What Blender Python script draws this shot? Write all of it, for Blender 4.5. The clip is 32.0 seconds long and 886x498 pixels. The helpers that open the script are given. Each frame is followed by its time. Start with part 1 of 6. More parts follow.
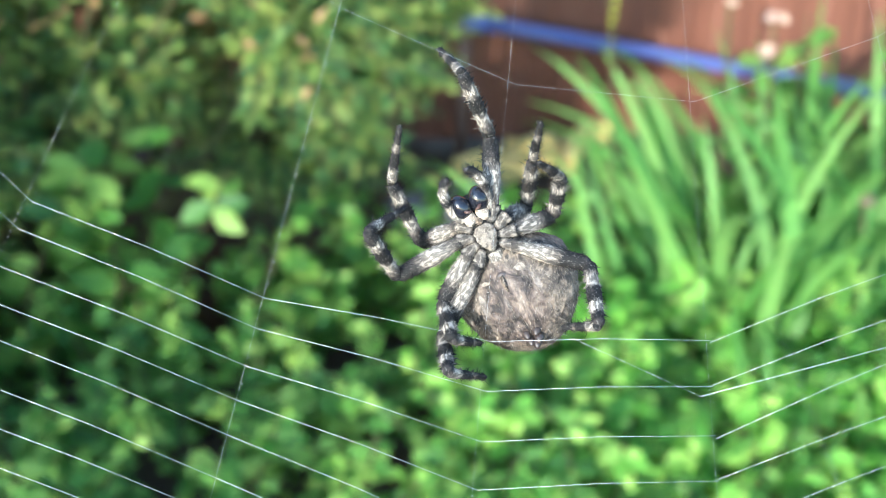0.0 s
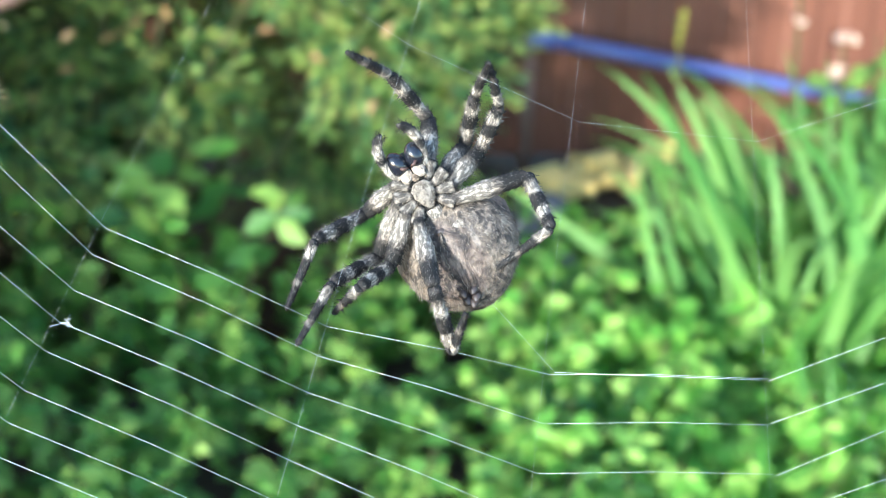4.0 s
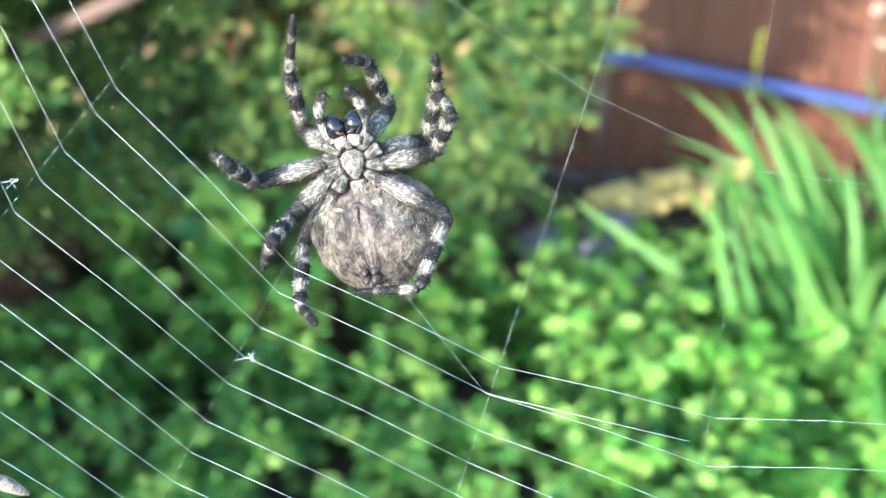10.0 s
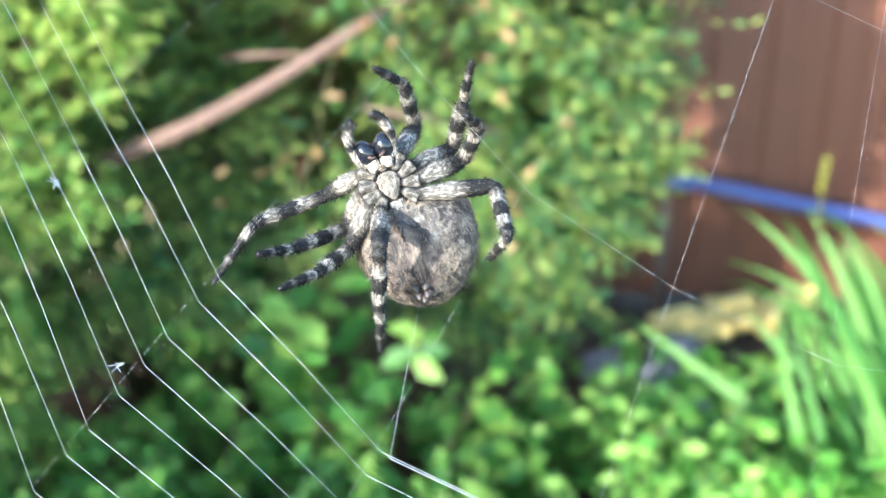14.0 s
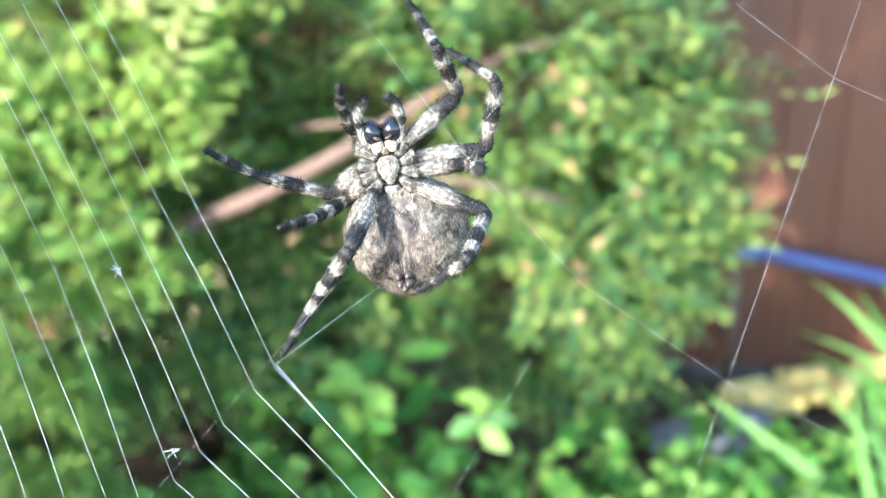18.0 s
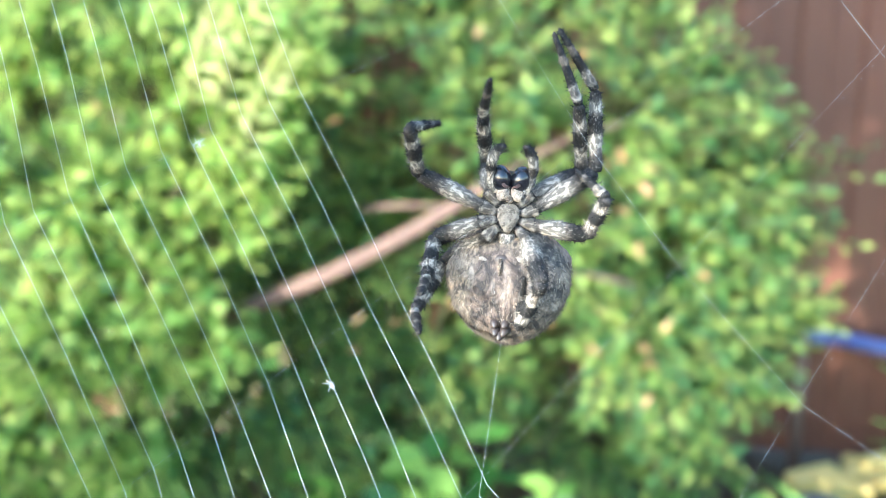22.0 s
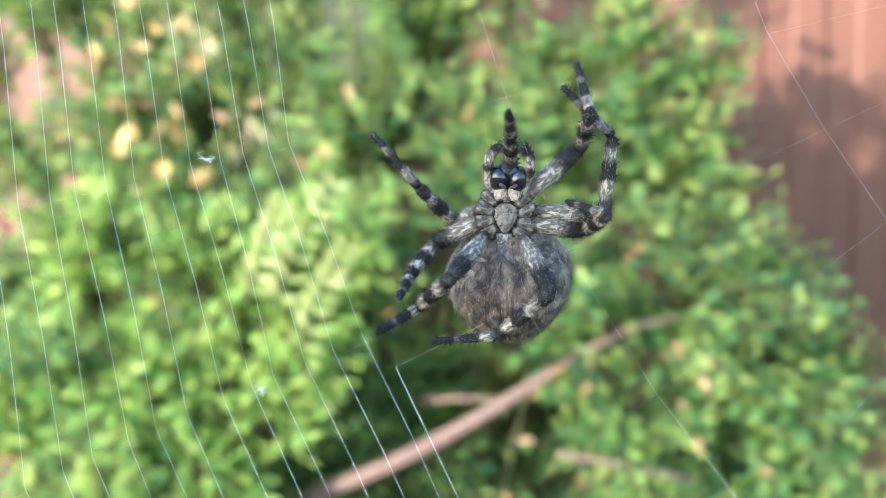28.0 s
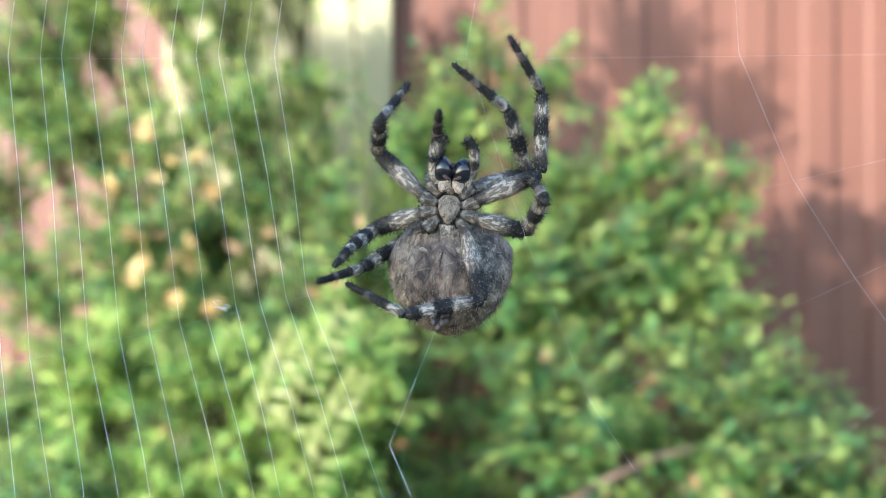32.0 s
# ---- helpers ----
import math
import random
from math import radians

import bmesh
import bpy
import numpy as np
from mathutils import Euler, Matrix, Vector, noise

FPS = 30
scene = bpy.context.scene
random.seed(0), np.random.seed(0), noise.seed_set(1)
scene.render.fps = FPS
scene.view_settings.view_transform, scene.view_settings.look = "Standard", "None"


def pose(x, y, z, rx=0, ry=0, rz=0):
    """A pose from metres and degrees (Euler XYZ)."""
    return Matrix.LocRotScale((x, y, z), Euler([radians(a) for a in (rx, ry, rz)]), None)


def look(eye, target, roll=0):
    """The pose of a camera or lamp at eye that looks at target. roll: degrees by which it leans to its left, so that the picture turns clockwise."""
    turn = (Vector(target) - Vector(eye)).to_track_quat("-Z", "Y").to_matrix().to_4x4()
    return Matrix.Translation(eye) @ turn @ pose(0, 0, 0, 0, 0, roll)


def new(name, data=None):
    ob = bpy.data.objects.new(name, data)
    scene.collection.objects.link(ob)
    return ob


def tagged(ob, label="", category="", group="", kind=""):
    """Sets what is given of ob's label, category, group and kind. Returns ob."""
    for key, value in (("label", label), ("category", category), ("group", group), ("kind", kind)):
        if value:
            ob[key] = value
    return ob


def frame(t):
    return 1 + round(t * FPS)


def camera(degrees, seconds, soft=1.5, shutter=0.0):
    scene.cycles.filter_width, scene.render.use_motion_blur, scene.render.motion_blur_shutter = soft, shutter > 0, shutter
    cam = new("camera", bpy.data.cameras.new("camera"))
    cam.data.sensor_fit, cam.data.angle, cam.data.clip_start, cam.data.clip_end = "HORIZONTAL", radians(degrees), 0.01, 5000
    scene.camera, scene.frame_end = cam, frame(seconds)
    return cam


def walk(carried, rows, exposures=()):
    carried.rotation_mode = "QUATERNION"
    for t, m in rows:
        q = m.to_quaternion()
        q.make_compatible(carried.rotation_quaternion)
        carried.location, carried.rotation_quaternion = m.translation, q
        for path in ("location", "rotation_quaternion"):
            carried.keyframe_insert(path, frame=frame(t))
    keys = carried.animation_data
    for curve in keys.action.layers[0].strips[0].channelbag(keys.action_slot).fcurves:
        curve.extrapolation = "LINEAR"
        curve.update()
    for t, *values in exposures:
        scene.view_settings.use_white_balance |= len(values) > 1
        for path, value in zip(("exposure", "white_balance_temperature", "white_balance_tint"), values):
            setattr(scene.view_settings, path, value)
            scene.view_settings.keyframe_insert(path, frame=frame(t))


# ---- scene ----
cam = camera(39.2, 32.0, soft=0.65, shutter=0.5)
PATH = [
    (0, pose(0.0000, 0.0174, 1.0000, 62.51, -1.85, -9.62)),
    (0.5, pose(0.0001, 0.0167, 1.0001, 62.94, -1.85, -9.08)),
    (1, pose(0.0002, 0.0163, 1.0002, 63.07, -1.84, -8.60)),
    (1.5, pose(0.0002, 0.0162, 1.0002, 63.09, -1.83, -8.26)),
    (2, pose(0.0003, 0.0161, 1.0003, 63.06, -1.82, -7.92)),
    (2.5, pose(0.0004, 0.0159, 1.0004, 63.05, -1.81, -7.63)),
    (3, pose(0.0004, 0.0158, 1.0005, 63.07, -1.80, -7.26)),
    (3.5, pose(-0.0005, 0.0158, 1.0011, 63.07, -1.78, -6.90)),
    (5.5, pose(-0.0050, 0.0158, 1.0039, 63.16, -1.55, -5.76)),
    (6, pose(-0.0054, 0.0158, 1.0045, 63.23, -1.53, -5.51)),
    (6.5, pose(-0.0056, 0.0158, 1.0051, 63.31, -1.51, -5.25)),
    (7, pose(-0.0061, 0.0159, 1.0058, 63.33, -1.49, -4.94)),
    (7.5, pose(-0.0069, 0.0160, 1.0067, 63.34, -1.47, -4.70)),
    (8, pose(-0.0081, 0.0162, 1.0077, 63.29, -1.45, -4.44)),
    (8.5, pose(-0.0093, 0.0164, 1.0087, 63.25, -1.43, -4.24)),
    (9, pose(-0.0104, 0.0165, 1.0094, 63.24, -1.41, -3.97)),
    (9.5, pose(-0.0112, 0.0165, 1.0100, 63.31, -1.39, -3.71)),
    (10, pose(-0.0117, 0.0164, 1.0104, 63.50, -1.37, -3.41)),
    (10.5, pose(-0.0123, 0.0161, 1.0110, 63.93, -1.34, -3.11)),
    (11, pose(-0.0128, 0.0160, 1.0118, 64.20, -1.31, -2.77)),
    (11.5, pose(-0.0133, 0.0159, 1.0129, 64.55, -1.28, -2.47)),
    (12, pose(-0.0137, 0.0158, 1.0143, 65.05, -1.24, -2.17)),
    (12.5, pose(-0.0145, 0.0158, 1.0158, 65.47, -1.20, -1.83)),
    (13, pose(-0.0158, 0.0153, 1.0171, 66.47, -1.16, -1.49)),
    (13.5, pose(-0.0177, 0.0148, 1.0181, 67.65, -1.12, -1.10)),
    (14, pose(-0.0198, 0.0143, 1.0189, 68.82, -1.08, -0.63)),
    (14.5, pose(-0.0218, 0.0140, 1.0195, 69.61, -1.05, -0.16)),
    (15, pose(-0.0235, 0.0139, 1.0200, 70.18, -1.02, 0.29)),
    (15.5, pose(-0.0243, 0.0139, 1.0204, 70.43, -0.99, 0.69)),
    (17.5, pose(-0.0217, 0.0138, 1.0213, 71.62, -0.58, 2.13)),
    (18, pose(-0.0222, 0.0138, 1.0216, 71.85, -0.56, 2.44)),
    (18.5, pose(-0.0233, 0.0138, 1.0220, 72.09, -0.53, 2.72)),
    (19, pose(-0.0247, 0.0139, 1.0224, 72.41, -0.50, 2.98)),
    (19.5, pose(-0.0266, 0.0140, 1.0229, 72.81, -0.48, 3.34)),
    (20, pose(-0.0289, 0.0141, 1.0237, 73.25, -0.46, 3.70)),
    (20.5, pose(-0.0318, 0.0143, 1.0247, 73.83, -0.44, 3.96)),
    (21, pose(-0.0347, 0.0145, 1.0260, 74.44, -0.42, 4.25)),
    (21.5, pose(-0.0372, 0.0149, 1.0273, 74.87, -0.40, 4.63)),
    (22, pose(-0.0391, 0.0152, 1.0285, 75.31, -0.38, 4.92)),
    (22.5, pose(-0.0405, 0.0154, 1.0293, 75.66, -0.36, 5.18)),
    (23, pose(-0.0415, 0.0156, 1.0299, 76.04, -0.33, 5.40)),
    (23.5, pose(-0.0421, 0.0157, 1.0302, 76.40, -0.31, 5.58)),
    (24, pose(-0.0426, 0.0158, 1.0304, 76.78, -0.30, 5.86)),
    (24.5, pose(-0.0434, 0.0160, 1.0307, 77.22, -0.28, 6.11)),
    (26.5, pose(-0.0509, 0.0172, 1.0331, 80.61, -0.11, 6.60)),
    (27, pose(-0.0518, 0.0176, 1.0337, 81.68, -0.10, 6.71)),
    (27.5, pose(-0.0521, 0.0182, 1.0342, 82.86, -0.09, 6.85)),
    (28, pose(-0.0523, 0.0187, 1.0345, 83.91, -0.08, 6.95)),
    (28.5, pose(-0.0523, 0.0192, 1.0347, 84.79, -0.06, 6.99)),
    (29, pose(-0.0522, 0.0196, 1.0348, 85.48, -0.05, 7.07)),
    (29.5, pose(-0.0521, 0.0201, 1.0352, 86.17, -0.04, 7.13)),
    (30, pose(-0.0521, 0.0208, 1.0357, 86.98, -0.03, 7.24)),
    (30.5, pose(-0.0521, 0.0214, 1.0363, 87.61, -0.02, 7.32)),
    (31, pose(-0.0522, 0.0220, 1.0371, 88.28, -0.01, 7.35)),
    (31.5, pose(-0.0525, 0.0227, 1.0380, 88.99, -0.01, 7.42)),
    (32, pose(-0.0528, 0.0236, 1.0390, 89.70, -0.00, 7.50)),
]
walk(cam, PATH, exposures=[(0, 2.12, 5650, 4), (9, 2.38, 5650, 4), (15, 2.58, 5650, 4.5), (20, 2.78, 5650, 4), (27, 2.52, 5600, 5), (32, 2.2, 5600, 7)])
cam.data.dof.use_dof = True
cam.data.dof.focus_distance = 0.205
cam.data.dof.aperture_fstop = 19.5

# ---- light ----
world = bpy.data.worlds.new("sky")
scene.world = world
world.use_nodes = True
SUN_ELEV, SUN_AZ = radians(14.5), radians(222)
sky = world.node_tree.nodes.new("ShaderNodeTexSky")
sky.sky_type, sky.sun_disc = "NISHITA", False
sky.sun_elevation, sky.sun_rotation = SUN_ELEV, SUN_AZ
sky.ozone_density, sky.dust_density = 1.5, 0.5
world.node_tree.links.new(sky.outputs[0], world.node_tree.nodes["Background"].inputs[0])
world.node_tree.nodes["Background"].inputs[1].default_value = 0.15
sun_data = bpy.data.lights.new("sun", "SUN")
sun_data.energy, sun_data.angle, sun_data.color = 2.1, radians(0.6), (1.0, 0.93, 0.82)
sun = new("sun", sun_data)
to_sun = Vector((math.sin(SUN_AZ) * math.cos(SUN_ELEV), math.cos(SUN_AZ) * math.cos(SUN_ELEV), math.sin(SUN_ELEV)))
sun.matrix_world = look(to_sun * 6 + Vector((0, 0, 1)), (0, 0, 1))


# ---- materials ----
class Mat:
    """A node material with a Principled shader."""

    def __init__(self, name, rough=0.6, metal=0.0, spec=0.5):
        self.m = bpy.data.materials.new(name)
        self.m.use_nodes = True
        self.t = self.m.node_tree
        self.b = self.t.nodes["Principled BSDF"]
        self.b.inputs["Roughness"].default_value = rough
        self.b.inputs["Metallic"].default_value = metal
        self.b.inputs["Specular IOR Level"].default_value = spec

    def n(self, kind, **inp):
        node = self.t.nodes.new(kind)
        for k, v in inp.items():
            node.inputs[k.replace("_", " ")].default_value = v
        return node

    def link(self, a, b):
        self.t.links.new(a, b)

    def coord(self, scale=(1, 1, 1), kind="Object"):
        c = self.t.nodes.new("ShaderNodeTexCoord")
        mp = self.t.nodes.new("ShaderNodeMapping")
        mp.inputs["Scale"].default_value = scale
        self.link(c.outputs[kind], mp.inputs["Vector"])
        return mp.outputs[0]

    def noise(self, vec, scale, detail=4.0, rough=0.55, dist=0.0):
        k = self.n("ShaderNodeTexNoise", Scale=scale, Detail=detail, Roughness=rough, Distortion=dist)
        self.link(vec, k.inputs["Vector"])
        return k.outputs["Fac"]

    def ramp(self, fac, stops, mode="LINEAR"):
        r = self.t.nodes.new("ShaderNodeValToRGB")
        r.color_ramp.interpolation = mode
        e = r.color_ramp.elements
        while len(e) < len(stops):
            e.new(0.5)
        for el, (p, c) in zip(e, stops):
            el.position, el.color = p, (*c, 1)
        self.link(fac, r.inputs[0])
        return r.outputs[0]

    def mix(self, fac, a, b, mode="MIX"):
        x = self.t.nodes.new("ShaderNodeMix")
        x.data_type, x.blend_type = "RGBA", mode
        for sock, v in ((x.inputs[0], fac), (x.inputs[6], a), (x.inputs[7], b)):
            if isinstance(v, (int, float)):
                sock.default_value = v
            elif isinstance(v, tuple):
                sock.default_value = (*v, 1)
            else:
                self.link(v, sock)
        return x.outputs[2]

    def math(self, op, a, b=0.0):
        x = self.t.nodes.new("ShaderNodeMath")
        x.operation = op
        for sock, v in zip(x.inputs, (a, b)):
            if isinstance(v, (int, float)):
                sock.default_value = v
            else:
                self.link(v, sock)
        return x.outputs[0]

    def color(self, c):
        if isinstance(c, tuple):
            self.b.inputs["Base Color"].default_value = (*c, 1)
        else:
            self.link(c, self.b.inputs["Base Color"])
        return self

    def bump(self, h, strength=0.3, dist=0.01):
        k = self.n("ShaderNodeBump", Strength=strength, Distance=dist)
        self.link(h, k.inputs["Height"])
        self.link(k.outputs[0], self.b.inputs["Normal"])
        return self


def leaf_material(name, dark, mid, light, glow=0.35, rough=0.5):
    """Foliage: each leaf takes its own shade, with veins and light passing through."""
    m = Mat(name, rough=rough, spec=0.35)
    geo = m.t.nodes.new("ShaderNodeNewGeometry")
    info = m.t.nodes.new("ShaderNodeObjectInfo")
    pick = m.math("FRACT", m.math("ADD", geo.outputs["Random Per Island"], info.outputs["Random"]))
    col = m.ramp(pick, [(0.0, dark), (0.45, mid), (0.85, light), (1.0, tuple(min(1, 1.25 * x) for x in light))])
    v = m.coord(kind="Object")
    blot = m.noise(v, 60, 3)
    col = m.mix(m.math("MULTIPLY", blot, 0.5), col, dark)
    m.color(col).bump(m.noise(v, 180, 3), 0.25, 0.002)
    tr = m.t.nodes.new("ShaderNodeBsdfTranslucent")
    m.link(m.mix(0.5, col, light), tr.inputs["Color"])
    mx = m.t.nodes.new("ShaderNodeMixShader")
    mx.inputs[0].default_value = glow
    m.link(m.b.outputs[0], mx.inputs[1])
    m.link(tr.outputs[0], mx.inputs[2])
    m.link(mx.outputs[0], m.t.nodes["Material Output"].inputs["Surface"])
    return m.m


M_SHRUB = leaf_material("shrub leaf", (0.035, 0.120, 0.065), (0.160, 0.330, 0.070), (0.50, 0.56, 0.135), 0.42)
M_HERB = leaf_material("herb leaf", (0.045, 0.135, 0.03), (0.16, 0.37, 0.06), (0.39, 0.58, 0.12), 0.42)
# lighter copy of the herb green, with sunlight put into the colour
M_HERB_SUNLIT = leaf_material("herb leaf sunlit copy", (0.10, 0.30, 0.04), (0.25, 0.54, 0.08), (0.45, 0.67, 0.14), 0.42)
M_LIME = leaf_material("lime leaf", (0.10, 0.25, 0.055), (0.32, 0.48, 0.10), (0.60, 0.66, 0.17), 0.45)
M_BLADE = leaf_material("sword leaf", (0.10, 0.27, 0.05), (0.19, 0.42, 0.09), (0.31, 0.54, 0.15), 0.45, 0.55)
# bright peach of dry leaves, sunlight put into the colour
M_SUNLIT_DRY = leaf_material("sunlit dry leaf", (0.55, 0.32, 0.11), (0.74, 0.50, 0.20), (0.84, 0.66, 0.32), 0.3)
M_FEATHER = leaf_material("yellowing leaf", (0.30, 0.36, 0.10), (0.48, 0.50, 0.17), (0.64, 0.62, 0.27), 0.45)
M_DRY = leaf_material("dry leaf", (0.28, 0.14, 0.06), (0.48, 0.27, 0.12), (0.66, 0.43, 0.22), 0.3)
M_PINK = leaf_material("pale flower", (0.42, 0.27, 0.21), (0.55, 0.39, 0.31), (0.66, 0.52, 0.42), 0.3)
M_YELLOW = leaf_material("yellow bud", (0.30, 0.32, 0.03), (0.50, 0.48, 0.06), (0.62, 0.57, 0.12), 0.3)
M_ORANGE = leaf_material("orange flower", (0.55, 0.13, 0.03), (0.7, 0.22, 0.05), (0.8, 0.35, 0.1), 0.3)


def soil_material():
    m = Mat("soil", rough=0.95, spec=0.2)
    v = m.coord()
    a = m.noise(v, 3, 6)
    b = m.noise(v, 45, 5, 0.7)
    col = m.mix(a, (0.036, 0.022, 0.015), (0.085, 0.055, 0.038))
    col = m.mix(m.math("MULTIPLY", b, 0.6), col, (0.11, 0.085, 0.06))
    return m.color(col).bump(m.math("ADD", a, b), 0.8, 0.03).m


def fence_material():
    m = Mat("fence paint", rough=0.5, spec=0.4)
    v = m.coord()
    big = m.noise(v, 1.6, 4)
    streak = m.noise(m.coord((30, 30, 1.2)), 1.0, 4)
    fine = m.noise(v, 90, 4)
    col = m.mix(big, (0.150, 0.052, 0.031), (0.200, 0.076, 0.044))
    col = m.mix(m.math("MULTIPLY", streak, 0.35), col, (0.26, 0.120, 0.072))
    return m.color(col).bump(fine, 0.15, 0.002).m


def wood_material(name, a, b, scale=60):
    m = Mat(name, rough=0.8, spec=0.25)
    v = m.coord((1, 1, 0.08))
    g = m.noise(v, scale, 5, 0.6, 0.6)
    k = m.noise(m.coord(), 9, 3)
    return m.color(m.mix(k, m.mix(g, a, b), b)).bump(g, 0.5, 0.004).m


def paint_material(name, a, b, rough=0.4, metal=0.0):
    m = Mat(name, rough=rough, metal=metal)
    v = m.coord()
    return m.color(m.mix(m.noise(v, 12, 5), a, b)).bump(m.noise(v, 140, 3), 0.1, 0.002).m


M_SOIL = soil_material()
M_FENCE = fence_material()
M_BARK = wood_material("bark", (0.12, 0.072, 0.056), (0.24, 0.15, 0.118))
M_STEM = wood_material("green stem", (0.045, 0.05, 0.02), (0.09, 0.085, 0.035))
M_CREAM = wood_material("cream board", (0.38, 0.32, 0.17), (0.56, 0.48, 0.28), 25)
M_STRAW = wood_material("yellow timber", (0.84, 0.56, 0.14), (0.92, 0.72, 0.28), 30)
M_PIPE = paint_material("blue pipe", (0.08, 0.10, 0.29), (0.13, 0.16, 0.38))
M_STONE = paint_material("grey stone", (0.13, 0.13, 0.14), (0.28, 0.28, 0.30), 0.9)


def silk_material():
    m = Mat("silk", rough=0.25, spec=0.9)
    return m.color((0.80, 0.85, 0.90)).m


M_SILK = silk_material()


# ---- mesh helpers ----
def mesh_of(name, bm, material, smooth=True):
    me = bpy.data.meshes.new(name)
    bm.to_mesh(me)
    bm.free()
    for mt in material if isinstance(material, (list, tuple)) else (material,):
        me.materials.append(mt)
    if smooth:
        for p in me.polygons:
            p.use_smooth = True
    return me


def part(name, bm, material, parent=None, label="", m=None, smooth=True):
    ob = new(name, mesh_of(name, bm, material, smooth))
    if parent is not None:
        ob.parent = parent
    if m is not None:
        ob.matrix_basis = m
    if label:
        tagged(ob, label)
    return ob


def ring_tube(bm, pts, radii, seg=8, squash=1.0, cap=True):
    """A tube through pts with a radius at each."""
    pts = [Vector(p) for p in pts]
    rings, side = [], None
    for i, p in enumerate(pts):
        d = (pts[min(i + 1, len(pts) - 1)] - pts[max(i - 1, 0)]).normalized()
        if side is None:
            side = d.orthogonal().normalized()
        side = (side - d * side.dot(d)).normalized()
        up = d.cross(side)
        r = radii[i] if isinstance(radii, (list, tuple)) else radii
        rings.append([bm.verts.new(p + side * r * math.cos(6.28318 * k / seg) + up * r * squash * math.sin(6.28318 * k / seg)) for k in range(seg)])
    for a, b in zip(rings, rings[1:]):
        for k in range(seg):
            bm.faces.new((a[k], a[(k + 1) % seg], b[(k + 1) % seg], b[k]))
    if cap:
        bm.faces.new(rings[0][::-1])
        bm.faces.new(rings[-1])
    return bm


def box(bm, x0, x1, y0, y1, z0, z1, bevel=0.0):
    v = [bm.verts.new((x, y, z)) for x in (x0, x1) for y in (y0, y1) for z in (z0, z1)]
    fs = [bm.faces.new([v[i] for i in q]) for q in ((0, 1, 3, 2), (4, 6, 7, 5), (0, 4, 5, 1), (2, 3, 7, 6), (0, 2, 6, 4), (1, 5, 7, 3))]
    if bevel:
        edges = list({e for f in fs for e in f.edges})
        bmesh.ops.bevel(bm, geom=edges, offset=bevel, segments=2, affect="EDGES")
    return bm


LEAF_FORM = ((0, 0, 0), (0.16, 0.25, 0.03), (0.24, 0.5, 0.05), (0.15, 0.78, 0.02), (0, 1, -0.10),
             (-0.15, 0.78, 0.02), (-0.24, 0.5, 0.05), (-0.16, 0.25, 0.03), (0, 0.27, -0.02), (0, 0.52, -0.02), (0, 0.78, -0.05))
LEAF_FACES = ((0, 1, 8), (0, 8, 7), (1, 2, 9, 8), (7, 8, 9, 6), (2, 3, 10, 9), (6, 9, 10, 5), (3, 4, 10), (5, 10, 4))


def leaf_cloud(frames, wide=1.0):
    """Vertices and faces of many leaves; frames holds (pose, length)."""
    form = np.array(LEAF_FORM) * (wide, 1, 1)
    vs, fs = [], []
    for m, size in frames:
        a = np.array(m)
        base = len(vs) * len(form)
        vs.append(form * size @ a[:3, :3].T + a[:3, 3])
        fs += [tuple(i + base for i in f) for f in LEAF_FACES]
    return np.concatenate(vs), fs


def leaf_mesh(name, frames, material, wide=1.0):
    v, f = leaf_cloud(frames, wide)
    me = bpy.data.meshes.new(name)
    me.from_pydata(v.tolist(), [], f)
    me.materials.append(material)
    for p in me.polygons:
        p.use_smooth = True
    return me


def leaf_pose(p, out, rnd, droop=0.3):
    """A pose for a leaf at p that grows towards out and faces the sky."""
    y = (out + Vector((rnd.gauss(0, 0.45), rnd.gauss(0, 0.45), rnd.gauss(-droop, 0.35)))).normalized()
    z = Vector((rnd.gauss(-0.3, 0.4), rnd.gauss(-0.75, 0.4), 0.85))
    z = (z - y * z.dot(y)).normalized()
    x = y.cross(z).normalized()
    z = x.cross(y)
    m = Matrix((x, y, z)).transposed().to_4x4()
    m.translation = p
    return m


# ---- ground, fence and what closes the place ----
def build_ground():
    bm = bmesh.new()
    n = 70
    xs = [-40, -15, -6] + [-3 + 6 * i / n for i in range(n + 1)] + [6, 15, 40]
    ys = [-40, -15, -4] + [-1 + 4.2 * i / n for i in range(n + 1)] + [6, 15, 40]
    g = [[bm.verts.new((x, y, 0.035 * noise.noise((x * 2.2, y * 2.2, 0)) + 0.012 * noise.noise((x * 11, y * 11, 3)))) for y in ys] for x in xs]
    for i in range(len(xs) - 1):
        for j in range(len(ys) - 1):
            bm.faces.new((g[i][j], g[i + 1][j], g[i + 1][j + 1], g[i][j + 1]))
    tagged(part("ground", bm, M_SOIL), "dark crumbly garden soil under the plants", "ground", kind="structure")


def fence_panel(width, height, pitch):
    """A sheet of ribbed steel with a thickness."""
    bm = bmesh.new()
    prof, x = [], 0.0
    while x < width - 1e-6:
        prof += [(x, 0), (x + pitch * 0.42, 0), (x + pitch * 0.5, -0.007), (x + pitch * 0.92, -0.007)]
        x += pitch
    prof.append((width, 0))
    for off, flip in ((0, False), (0.0012, True)):
        lo = [bm.verts.new((a, b + off, 0)) for a, b in prof]
        hi = [bm.verts.new((a, b + off, height)) for a, b in prof]
        for i in range(len(prof) - 1):
            q = (lo[i], lo[i + 1], hi[i + 1], hi[i])
            bm.faces.new(q[::-1] if flip else q)
    return bm


